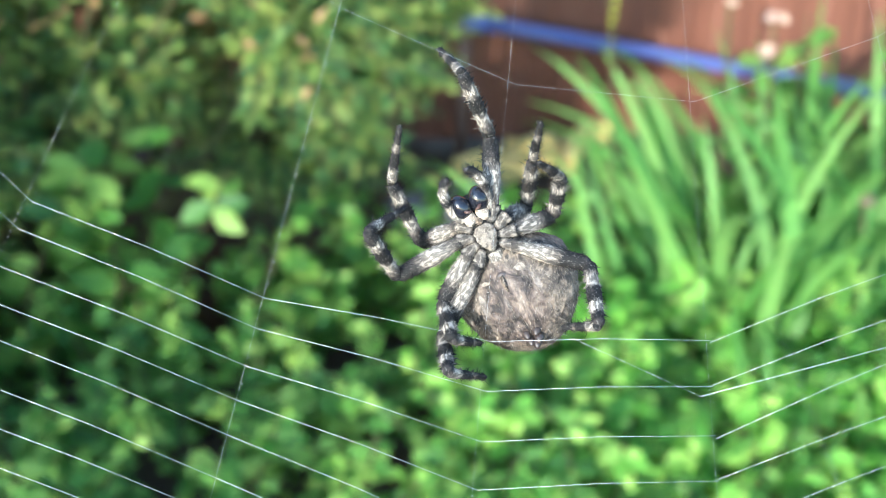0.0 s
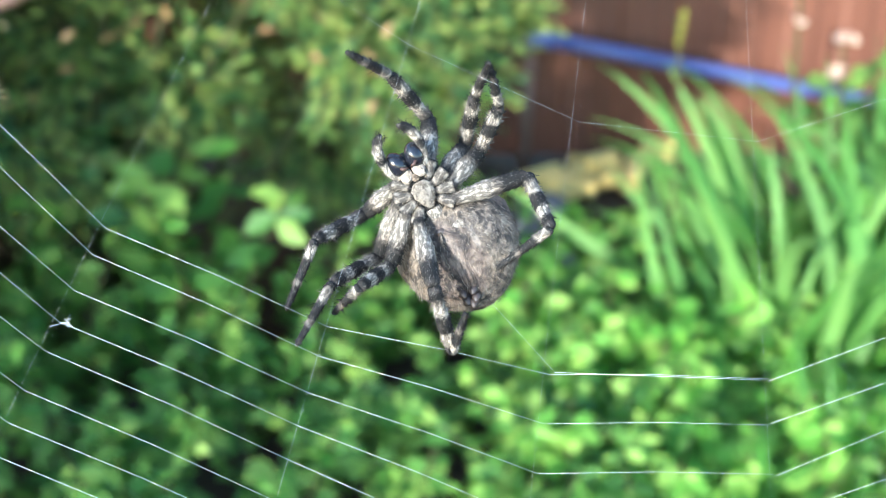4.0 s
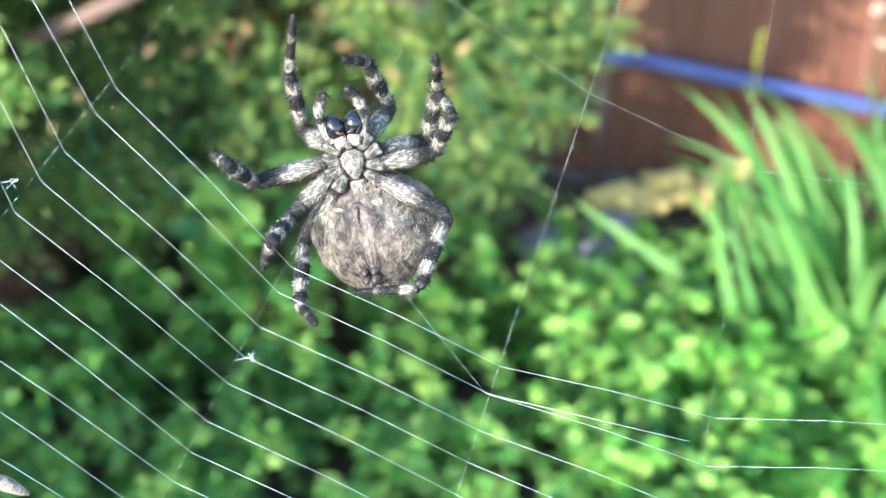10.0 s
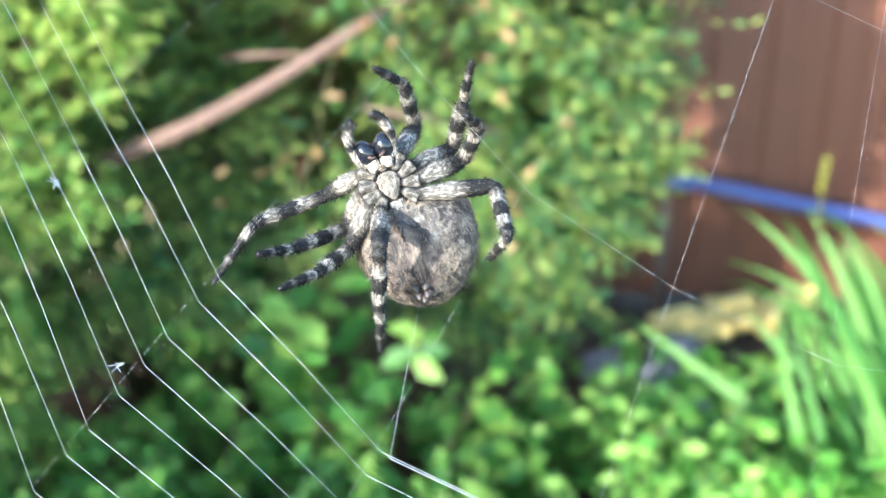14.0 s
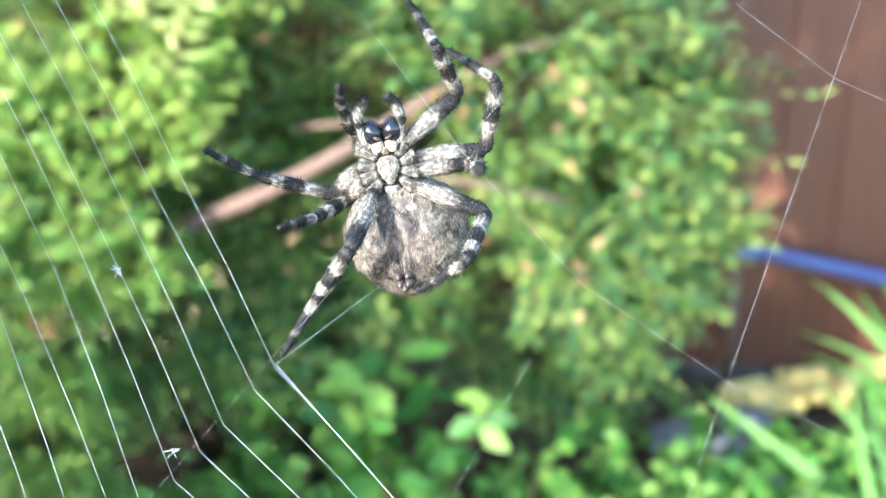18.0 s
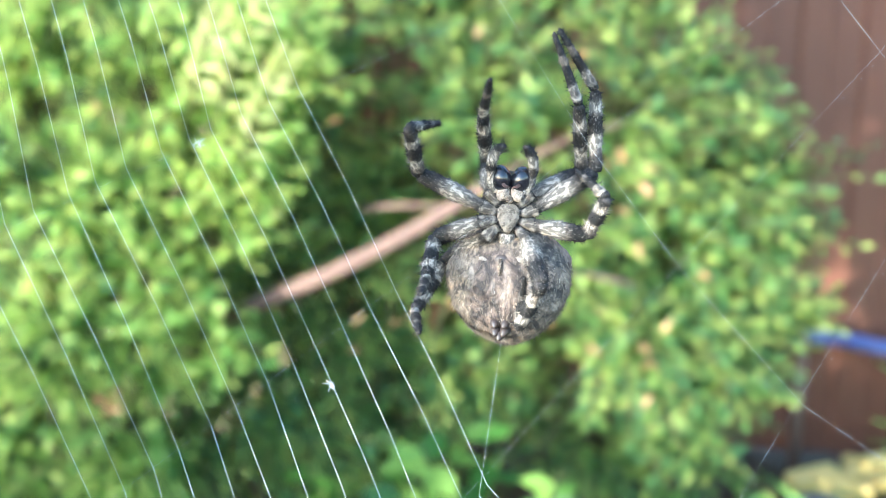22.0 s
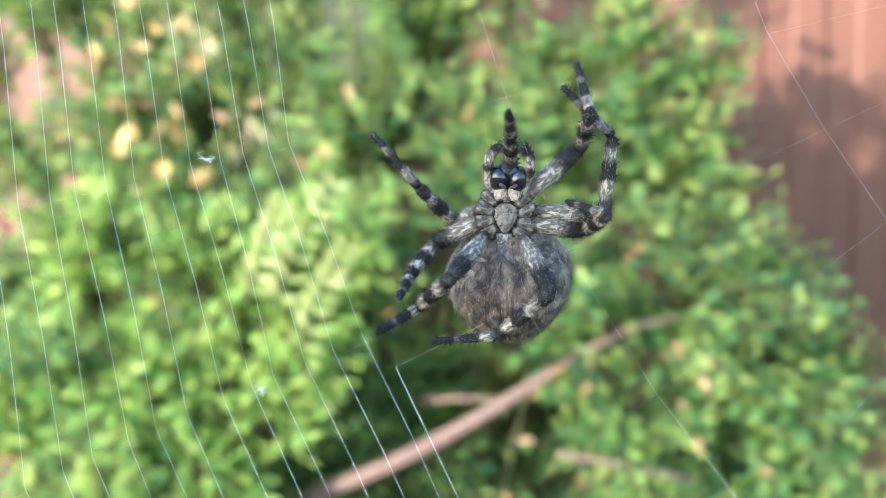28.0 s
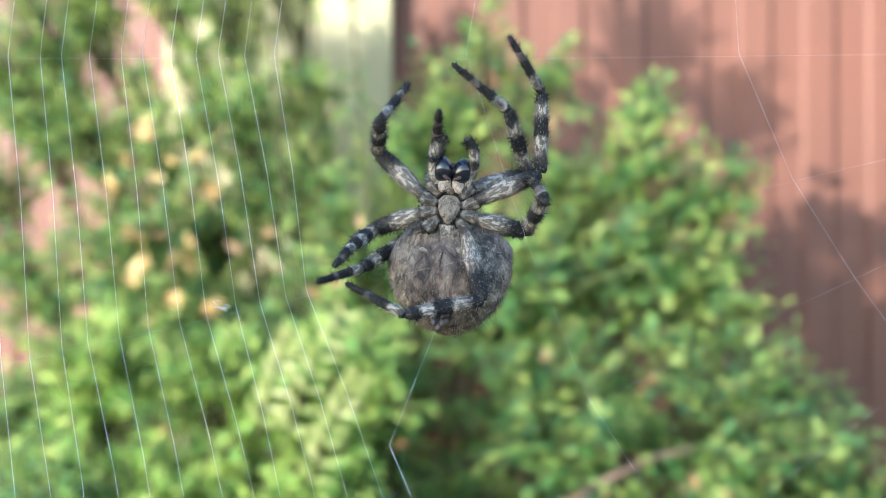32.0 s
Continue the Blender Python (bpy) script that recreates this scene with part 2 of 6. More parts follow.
def build_fence():
    fence = tagged(new("fence"), "reddish brown painted ribbed steel fence behind the shrub", "fence", kind="structure")
    fence.matrix_basis = pose(-4.0, 2.5, -0.04, 0, 0, -1.5)
    me = mesh_of("panel", fence_panel(1.15, 2.3, 0.115), M_FENCE, False)
    for i in range(7):
        ob = new("panel", me)
        ob.parent = fence
        ob.matrix_basis = pose(1.15 * i, -0.0015 * (i % 2), 0.05)
    for z in (0.5, 1.75):
        part("rail", box(bmesh.new(), 0, 8.05, 0.006, 0.046, z - 0.02, z + 0.02, 0.003), M_FENCE, fence)
    for x in (0.3, 2.8, 5.3, 7.8):
        part("post", box(bmesh.new(), x - 0.03, x + 0.03, 0.048, 0.108, -0.02, 2.25, 0.004), M_FENCE, fence)


def build_shade_plank():
    """Unseen short slanting plank on a post behind, added to shade the upper web."""
    wall = tagged(new("shade_plank"), "unseen weathered slanting plank on a post, added to shade the upper web", "wall", kind="structure")
    way = Vector((to_sun.x, to_sun.y, 0)).normalized()
    c = Vector((-0.05, 0.214, 0)) + way * 1.2
    wall.matrix_basis = pose(c.x, c.y, 0, 0, 0, math.degrees(math.atan2(way.y, way.x)) + 90)
    top = 0.973 + 1.2 * math.tan(SUN_ELEV)
    part("plank", box(bmesh.new(), -0.10, 0.17, -0.012, 0.012, 0, 0.14, 0.004), M_BARK, wall, m=pose(0, 0, top, 0, -63.4, 0), smooth=False)
    part("post", box(bmesh.new(), -0.10, -0.066, 0.013, 0.05, -0.03, top + 0.06, 0.004), M_BARK, wall, smooth=False)


def build_cream_board():
    thing = tagged(new("board_screen"), "sunlit cream painted upright boards standing before the fence", "boards")
    thing.matrix_basis = pose(-0.91, 2.36, 0)
    for i in range(3):
        bm = box(bmesh.new(), 0.152 * i, 0.152 * i + 0.146, 0, 0.022, -0.01, 2.05, 0.003)
        part("board", bm, M_CREAM, thing, smooth=False)
    for z in (0.5, 1.7):
        part("batten", box(bmesh.new(), 0, 0.45, 0.024, 0.05, z, z + 0.05, 0.003), M_CREAM, thing, smooth=False)


def build_pipe():
    thing = tagged(new("water_pipe"), "pale blue painted pipe sloping in front of the fence", "pipe")
    a, b = Vector((0.447, 2.3, 0.289)), Vector((1.75, 2.3, 0.03))
    bm = ring_tube(bmesh.new(), [a.lerp(b, i / 6) for i in range(7)], 0.0155, 16)
    part("tube", bm, M_PIPE, thing)
    d = (b - a).normalized()
    for f in (0.02, 0.62):
        p = a.lerp(b, f)
        part("coupling", ring_tube(bmesh.new(), [p - d * 0.03, p - d * 0.027, p + d * 0.027, p + d * 0.03], [0.017, 0.0195, 0.0195, 0.017], 16), M_PIPE, thing)
    part("stake", ring_tube(bmesh.new(), [(0.46, 2.328, -0.03), (0.46, 2.328, 0.31)], 0.012, 10), M_BARK, thing)


def build_timber():
    rnd = random.Random(5)
    for i in range(13):
        x = 0.47 + 0.027 * i + rnd.uniform(-0.02, 0.02)
        y = 2.18 + 0.014 * i + rnd.uniform(-0.05, 0.05)
        a, b = rnd.uniform(0.03, 0.055), rnd.uniform(0.016, 0.026)
        thing = tagged(part("timber_offcut", box(bmesh.new(), -a, a, -b, b, 0, rnd.uniform(0.02, 0.045), 0.004), M_STRAW, m=pose(x, y, 0.006, rnd.uniform(-8, 8), rnd.uniform(-6, 6), rnd.uniform(-40, 90)), smooth=False),
                       "bright yellow sunlit timber offcut lying on the soil", "timber", "timber offcuts by the fence")
    for i in range(9):
        bm = bmesh.new()
        bmesh.ops.create_icosphere(bm, subdivisions=2, radius=1)
        s = rnd.uniform(0.03, 0.06)
        for v in bm.verts:
            v.co *= s * (1 + 0.28 * noise.noise(v.co * 1.3 + Vector((i * 7, 0, 0))))
            v.co.z *= 0.7
        tagged(part("stone", bm, M_STONE, m=pose(0.37 + rnd.uniform(-0.08, 0.1), 1.93 + rnd.uniform(-0.12, 0.14), 0.022, 0, 0, rnd.uniform(0, 360))),
               "rough grey stone on the garden soil", "stone", "grey stones by the timber")


# ---- plants ----
def curved(a, b, bow, n=7):
    a, b = Vector(a), Vector(b)
    return [a.lerp(b, i / (n - 1)) + Vector(bow) * math.sin(math.pi * i / (n - 1)) for i in range(n)]


def build_shrub(base, lumps, count, size, seed, label, material=None, near=120):
    """A shrub: stems from the base to each lump of foliage, twigs and leaves about it."""
    material = material or M_SHRUB
    rnd = random.Random(seed)
    thing = tagged(new("shrub"), label, "shrub")
    thing.matrix_basis = pose(*base)
    b = Vector(base)
    total = sum(r ** 2 for *_, r in lumps)
    frames, own = [], []
    for x, y, z, r in lumps:
        c = Vector((x, y, z)) - b
        foot = Vector((rnd.uniform(-0.1, 0.1), rnd.uniform(-0.08, 0.08), -0.02))
        pts = curved(foot, c, (rnd.uniform(-0.08, 0.08), rnd.uniform(-0.08, 0.08), rnd.uniform(0, 0.1)))
        part("stem", ring_tube(bmesh.new(), pts, [0.007 - 0.0009 * i for i in range(7)], 7), M_STEM, thing)
        k = int(count * r * r / total)
        twigs = bmesh.new()
        away = (c - Vector((0, 0, 0.55))).normalized()
        for _ in range(max(4, k // 15)):
            d = (Vector((rnd.gauss(0, 1), rnd.gauss(-0.25, 1), rnd.gauss(0.1, 0.8))) + 0.45 * away).normalized()
            reach = rnd.uniform(1.0, 1.4) if rnd.random() < 0.14 else rnd.uniform(0.5, 1.0)
            e = c + d * r * reach
            s = c.lerp(pts[4], rnd.uniform(0, 0.35))
            way = curved(s, e, (0, 0, rnd.uniform(-0.01, 0.04)), 6)
            ring_tube(twigs, way, [0.0035, 0.003, 0.0026, 0.0022, 0.0017, 0.001], 4)
            run = (e - s).normalized()
            side = run.cross(Vector((rnd.gauss(0, 0.25), rnd.gauss(-0.3, 0.25), 1))).normalized()
            for j in range(15):
                f = 5 * (0.30 + 0.70 * (j + rnd.uniform(-0.4, 0.4)) / 14)
                i = max(0, min(4, int(f)))
                p = way[i].lerp(way[i + 1], f - i)
                out = run * 0.75 + side * (0, 1.0, -1.0)[0 if j == 14 else 1 + j % 2]
                sz = size * rnd.uniform(0.7, 1.25) * (1 - 0.02 * j)
                m = leaf_pose(p + out * 0.004, out * 1.6, rnd, 0.25)
                (own if len(own) < near and p.y < c.y and rnd.random() < 0.2 else frames).append((m, sz))
        tagged(part("brushwood", twigs, M_STEM, thing), kind="stuff")
    me = leaf_mesh("leaves", frames, material, 0.7)
    ob = tagged(new("leaves", me), kind="stuff")
    ob.parent = thing
    one = leaf_mesh("leaf", [(Matrix(), size)], material)
    for m, sz in own:
        ob = new("leaf", one)
        ob.parent = thing
        ob.matrix_basis = m @ Matrix.Diagonal((sz / size, sz / size, sz / size, 1))
    return thing


def build_branch():
    thing = tagged(new("bare_branch"), "bare brown branch leaning across the shrub", "branch")
    pts = curved((-0.449, 1.56, 0.527), (-0.06, 1.57, 0.742), (0, -0.045, -0.009), 9)
    part("limb", ring_tube(bmesh.new(), pts, [0.0113, 0.0113, 0.011, 0.0105, 0.010, 0.0095, 0.0086, 0.007, 0.005], 10), M_BARK, thing)
    part("twig", ring_tube(bmesh.new(), curved((-0.449, 1.56, 0.527), (-0.52, 1.95, -0.02), (-0.03, 0.05, 0.1)), 0.012, 8), M_BARK, thing)
    part("twig", ring_tube(bmesh.new(), curved((-0.062, 1.57, 0.741), (0.10, 1.64, 0.78), (0, 0, 0.012)), 0.004, 6), M_BARK, thing)
    for a, b, r in (((-0.278, 1.58, 0.667), (-0.154, 1.57, 0.676), 0.004), ((-0.096, 1.57, 0.608), (0.086, 1.58, 0.574), 0.004)):
        part("twig", ring_tube(bmesh.new(), curved(a, b, (0, -0.01, 0.006)), [r, r, r, 0.9 * r, 0.8 * r, 0.7 * r, 0.4 * r], 6), M_BARK, thing)


def build_sprays():
    """Yellowing feathery leaves: paired leaflets along a thin bowed stalk."""
    rnd = random.Random(44)
    for a, b in (((-0.425, 1.42, 0.80), (-0.345, 1.39, 0.955)), ((-0.40, 1.42, 0.745), (-0.33, 1.39, 0.885)), ((-0.455, 1.42, 0.81), (-0.405, 1.39, 0.935))):
        thing = tagged(new("feathery_leaf"), "pale yellow feathery leaf with paired leaflets in the shrub", "leaf", "feathery leaves in the shrub")
        way = curved(a, b, (0, 0, 0.012), 9)
        part("stalk", ring_tube(bmesh.new(), way, [0.002 - 0.0002 * i for i in range(9)], 5), M_STEM, thing)
        one = leaf_mesh("leaflet", [(Matrix(), 0.030)], M_FEATHER, 0.6)
        run = (way[-1] - way[0]).normalized()
        for i in range(1, 9):
            for side in (-1, 1):
                ob = new("leaflet", one)
                ob.parent = thing
                y = (run * 0.7 + Vector((0.75, 0.1, -0.65)) * side + Vector((rnd.gauss(0, 0.1), rnd.gauss(0, 0.1), rnd.gauss(0, 0.1)))).normalized()
                z = Vector((-0.3, -0.9, 0.3))
                z = (z - y * z.dot(y)).normalized()
                m = Matrix((y.cross(z), y, z)).transposed().to_4x4()
                m.translation = way[i]
                ob.matrix_basis = m @ Matrix.Diagonal((1, 1.15 - 0.06 * i, 1, 1))


def build_herbs(name, label, spots, size, seed, material, tall, per):
    """Low leafy plants: a few stems with leaves in pairs along each."""
    rnd = random.Random(seed)
    for x, y in spots:
        thing = tagged(new(name), label, "plant", name.replace("_", " ") + "s in the bed")
        thing.matrix_basis = pose(x, y, 0)
        frames = []
        for _ in range(4):
            h = tall * rnd.uniform(0.6, 1.15)
            tip = Vector((rnd.gauss(0, 0.075), rnd.gauss(-0.02, 0.075), h))
            pts = curved((rnd.uniform(-0.02, 0.02), rnd.uniform(-0.02, 0.02), -0.02), tip, (rnd.gauss(0, 0.02), rnd.gauss(0, 0.02), 0))
            part("stem", ring_tube(bmesh.new(), pts, [0.004, 0.004, 0.0035, 0.003, 0.0025, 0.002, 0.0015], 5), M_STEM, thing)
            for _ in range(per):
                f = 5.95 * rnd.random() ** 0.6
                i = int(f)
                p = pts[i].lerp(pts[i + 1], f - i)
                a = rnd.uniform(0, 6.283)
                frames.append((leaf_pose(p, Vector((math.cos(a), math.sin(a), 0.25)), rnd), size * rnd.uniform(0.6, 1.2)))
        ob = tagged(new("leaves", leaf_mesh("leaves", frames, material, 1.15)), kind="stuff")
        ob.parent = thing


def blade(length, width, bend, twist):
    """A sword-shaped leaf that arches over, folded along its middle."""
    bm = bmesh.new()
    rows = []
    n = 10
    for i in range(n + 1):
        f = i / n
        a = bend * f * f
        y, z = length * math.sin(a) * f * 0.75, length * f * math.cos(a * 0.75)
        w = width * 0.5 * min(1, 0.5 + 2.2 * f) * (1 - f ** 3.2)
        c, s = math.cos(twist * f), math.sin(twist * f)
        rows.append([bm.verts.new((-w * c, y - w * s, z)), bm.verts.new((0, y + 0.12 * width * (1 - f), z)), bm.verts.new((w * c, y + w * s, z))])
    for a, b in zip(rows, rows[1:]):
        bm.faces.new((a[0], a[1], b[1], b[0]))
        bm.faces.new((a[1], a[2], b[2], b[1]))
    return bm


def build_gladioli():
    rnd = random.Random(11)
    forms = [mesh_of("blade", blade(0.5 * rnd.uniform(0.8, 1.1), rnd.uniform(0.012, 0.027), rnd.uniform(0.2, 1.1), rnd.uniform(-0.8, 0.8)), M_BLADE) for _ in range(14)]
    # place, height and lean of each fan
    spots = [(0.74, 1.76, 0.80, -42), (0.80, 1.80, 0.80, -30), (0.66, 1.72, 0.62, -32), (0.86, 1.78, 0.80, -18), (0.92, 1.74, 0.82, -6), (0.62, 1.40, 0.84, -2), (0.69, 1.36, 0.90, -4), (0.76, 1.42, 0.92, 3),
             (0.84, 1.36, 0.94, 0), (0.93, 1.45, 1.0, 8), (1.05, 1.50, 1.0, 5), (0.62, 1.10, 0.48, -14), (0.69, 1.12, 0.55, 8), (0.77, 1.15, 0.62, 20), (0.46, 1.20, 0.55, -52), (0.54, 1.28, 0.50, -48),
             (0.60, 1.18, 0.45, -38), (0.95, 1.65, 0.90, 15), (1.10, 1.70, 0.90, 10), (0.87, 1.60, 0.92, 22), (0.98, 1.84, 0.75, -12), (1.08, 1.34, 0.95, 6)]
    for x, y, tall, lean in spots:
        thing = tagged(new("gladiolus"), "fan of tall light green sword-shaped leaves", "plant", "gladioli in the bed")
        thing.matrix_basis = pose(x + rnd.uniform(-0.02, 0.02), y, 0, 0, 0, rnd.uniform(-20, 20))
        for k in range(10):
            ob = new("blade", rnd.choice(forms))
            ob.parent = thing
            s = tall * rnd.uniform(0.75, 1.15)
            ob.matrix_basis = pose(0.013 * (k - 4.5), rnd.uniform(-0.02, 0.02), -0.01, rnd.uniform(-14, 10), lean - 30 + 6.6 * k + rnd.uniform(-6, 6), rnd.choice((0, 180)) + rnd.uniform(-40, 40)) @ Matrix.Diagonal((1, 1, s, 1))


def flower_head(petals, size, cup, material):
    frames = []
    for i in range(petals):
        a = 6.28318 * i / petals
        y = Vector((math.cos(a), math.sin(a), cup)).normalized()
        x = Vector((-math.sin(a), math.cos(a), 0))
        m = Matrix((x, y, x.cross(y))).transposed().to_4x4()
        frames.append((m, size))
    return leaf_mesh("petals", frames, material, 1.7)


def build_flowers():
    rnd = random.Random(21)
    pale = flower_head(6, 0.017, 0.9, M_PINK)
    for x, y, z, heads in ((0.722, 1.7, 0.54, 2), (0.80, 1.7, 0.466, 2), (0.827, 1.4, 0.306, 1)):
        thing = tagged(new("flower_stalk"), "green stalk with pale pink fading flowers", "flower", "flower stalks among the gladioli")
        thing.matrix_basis = pose(x, y, 0)
        part("stalk", ring_tube(bmesh.new(), curved((0.03, 0, -0.02), (0, 0, z), (0.01, 0, 0)), [0.005, 0.005, 0.0045, 0.004, 0.004, 0.003, 0.0025], 7), M_STEM, thing)
        for k in range(heads):
            for _ in range(2):
                ob = new("flower", pale)
                ob.parent = thing
                ob.matrix_basis = pose(rnd.uniform(-0.008, 0.008), -0.008, z - 0.048 * k, rnd.uniform(20, 70), rnd.uniform(-25, 25), rnd.uniform(0, 360))
    bud = flower_head(5, 0.011, 1.5, M_YELLOW)
    thing = tagged(new("flower_stalk"), "thin stalk with a yellow bud", "flower", "flower stalks among the gladioli")
    thing.matrix_basis = pose(0.579, 1.8, 0)
    part("stalk", ring_tube(bmesh.new(), curved((0.03, 0, -0.02), (0, 0, 0.475), (0.01, 0, 0)), 0.003, 6), M_STEM, thing)
    for k in range(4):
        ob = new("bud", bud)
        ob.parent = thing
        ob.matrix_basis = pose(rnd.uniform(-0.012, 0.012), -0.005, 0.475 - 0.014 * k, rnd.uniform(0, 50), 0, rnd.uniform(0, 360))
    fire = flower_head(7, 0.035, 0.6, M_ORANGE)
    for x, y, z in ((0.69, 1.16, 0.10), (0.735, 1.19, 0.08)):
        thing = tagged(new("orange_flower"), "low orange flower beside the sword leaves", "flower", "orange flowers")
        thing.matrix_basis = pose(x, y, 0)
        part("stalk", ring_tube(bmesh.new(), [(0, 0, -0.02), (0, 0, z)], 0.003, 6), M_STEM, thing)
        ob = new("flower", fire)
        ob.parent = thing
        ob.matrix_basis = pose(0, 0, z, 30, 0, 0)


def build_sunlit_dry(shrub):
    """Peach petal heads on the tall shrub's twigs, standing for sunlit dry leaves."""
    rnd = random.Random(8)
    head = flower_head(6, 0.017, 0.7, M_SUNLIT_DRY)
    b = shrub.matrix_basis.translation
    for x, y, z in ((-0.708, 1.82, 1.175), (-0.69, 1.84, 1.21), (-0.645, 1.82, 0.935), (-0.638, 1.82, 1.026), (-0.66, 1.80, 1.00), (-0.70, 1.82, 1.06), (-0.72, 1.83, 1.10),
                    (-0.60, 1.80, 1.04), (-0.69, 1.80, 0.97), (-0.63, 1.84, 1.13), (-0.58, 1.8, 0.95), (-0.67, 1.84, 1.14)):
        for _ in range(2):
            ob = new("blossom", head)
            ob.parent = shrub
            ob.matrix_basis = pose(x - b.x + rnd.uniform(-0.03, 0.03), y - b.y - 0.15 + rnd.uniform(-0.02, 0.02), z - b.z + rnd.uniform(-0.03, 0.03), rnd.uniform(20, 100), rnd.uniform(-30, 30), rnd.uniform(0, 360))


def build_dry_leaves(shrub):
    """Withered leaves here and there on the outside of the shrub."""
    rnd = random.Random(15)
    one = leaf_mesh("dry_leaf", [(Matrix(), 0.024)], M_DRY, 0.9)
    b = shrub.matrix_basis.translation
    for _ in range(80):
        p = Vector((rnd.uniform(-0.75, 0.2), rnd.uniform(1.48, 1.62), rnd.uniform(0.45, 1.12)))
        if p.x > 0.55 - 0.6 * p.z:
            continue
        ob = new("dry_leaf", one)
        ob.parent = shrub
        ob.matrix_basis = leaf_pose(p - b, Vector((rnd.gauss(0, 1), -0.6, rnd.gauss(0, 0.6))), rnd)


build_ground()
build_fence()
build_shade_plank()
build_cream_board()
build_pipe()
build_timber()
tall_shrub = build_shrub((-0.35, 1.85, 0), (
    (-0.28, 1.80, 1.16, 0.15), (-0.10, 1.78, 1.08, 0.14), (0.0, 1.76, 0.97, 0.16), (-0.18, 1.74, 0.95, 0.19), (0.08, 1.68, 0.78, 0.18), (0.19, 1.76, 0.64, 0.19),
    (-0.12, 1.66, 0.78, 0.18), (-0.38, 1.78, 1.00, 0.18), (-0.52, 1.84, 1.10, 0.15), (-0.62, 1.80, 0.88, 0.17), (-0.40, 1.68, 0.82, 0.17), (-0.30, 1.76, 0.62, 0.17),
    (0.16, 1.80, 0.48, 0.15), (0.08, 1.76, 0.46, 0.17), (-0.62, 1.70, 0.68, 0.19), (-0.85, 1.76, 0.76, 0.18), (-0.93, 1.84, 0.98, 0.11), (-0.90, 1.92, 1.42, 0.07),
    (-0.58, 1.50, 0.62, 0.11), (-0.70, 1.48, 0.70, 0.13), (-0.66, 1.52, 0.50, 0.13), (0.0, 1.66, 0.62, 0.13), (-0.15, 1.90, 0.55, 0.16), (-0.75, 1.80, 1.03, 0.13), (-0.72, 1.85, 1.18, 0.09), (-0.60, 1.84, 1.22, 0.10), (-0.66, 1.84, 1.30, 0.05), (-0.72, 1.78, 0.92, 0.14),
    (-0.42, 1.74, 1.52, 0.10), (-0.22, 1.76, 1.32, 0.05), (-0.55, 1.76, 1.62, 0.13), (-0.62, 1.78, 1.88, 0.14), (0.0, 1.72, 1.14, 0.06),
    (0.15, 1.86, 0.26, 0.14), (0.06, 1.82, 0.25, 0.16), (-0.12, 1.90, 0.35, 0.17), (-0.75, 1.66, 0.48, 0.17), (-0.55, 1.85, 0.40, 0.18), (-0.35, 1.95, 0.38, 0.17),
    (0.18, 1.76, 0.80, 0.10), (0.09, 1.76, 0.94, 0.10), (0.02, 1.76, 1.10, 0.08), (0.23, 1.80, 0.56, 0.12), (0.23, 1.80, 0.40, 0.12), (-0.75, 1.97, 0.82, 0.20), (-0.55, 1.97, 0.86, 0.20), (-0.70, 1.97, 1.05, 0.14), (-0.45, 1.95, 0.70, 0.20), (-0.82, 1.92, 0.60, 0.20), (-0.85, 1.86, 1.20, 0.11), (-0.92, 1.88, 1.32, 0.08), (-0.78, 1.86, 1.28, 0.05), (-0.50, 1.84, 1.25, 0.07), (0.10, 1.74, 1.10, 0.08), (0.0, 1.74, 1.20, 0.07), (-0.15, 1.76, 1.26, 0.08),
    (-0.30, 1.74, 0.46, 0.14), (-0.16, 1.76, 0.40, 0.14), (-0.45, 1.74, 0.52, 0.13), (-0.28, 1.80, 0.28, 0.15),
    (-0.62, 1.84, 1.40, 0.08), (-0.74, 1.86, 1.46, 0.09), (-0.56, 1.86, 1.48, 0.06), (-1.0, 1.90, 1.30, 0.12), (-0.90, 1.90, 1.52, 0.10), (-0.84, 1.90, 1.40, 0.08), (-0.95, 1.90, 1.22, 0.10), (-0.94, 1.90, 1.40, 0.08), (-1.02, 1.88, 1.12, 0.10),
    (0.30, 1.80, 0.46, 0.10), (0.24, 1.74, 0.70, 0.08), (-0.55, 1.64, 0.30, 0.15), (-0.80, 1.62, 0.34, 0.18), (-0.38, 1.68, 0.32, 0.14), (-0.68, 1.58, 0.20, 0.14)),
    64000, 0.028, 3, "dense shrub with yellow-green leaves in front of the fence")
build_shrub((-0.75, 1.62, 0), ((-0.54, 1.47, 0.50, 0.09), (-0.65, 1.45, 0.53, 0.12), (-0.60, 1.47, 0.68, 0.12), (-0.74, 1.47, 0.66, 0.13), (-0.48, 1.50, 0.72, 0.09), (-0.52, 1.50, 0.84, 0.11), (-0.67, 1.50, 0.86, 0.12),
    (-0.37, 1.53, 0.88, 0.09), (-0.50, 1.46, 0.60, 0.08), (-0.43, 1.48, 0.66, 0.07), (-0.40, 1.50, 0.76, 0.08), (-0.46, 1.46, 0.50, 0.06), (-0.57, 1.46, 0.36, 0.10), (-0.73, 1.46, 0.38, 0.13), (-0.62, 1.50, 0.22, 0.12)), 9500, 0.029, 14, "leafy lime green bush beside the bare branch", M_LIME, 40)
build_shrub((-0.72, 2.15, 0), ((-0.83, 2.15, 1.46, 0.09), (-0.69, 2.15, 1.42, 0.10), (-0.57, 2.15, 1.50, 0.08), (-0.76, 2.15, 1.30, 0.10), (-0.62, 2.16, 1.28, 0.09)), 1000, 0.03, 17, "thin sunlit pale green shrub before the cream boards", M_LIME, 20)
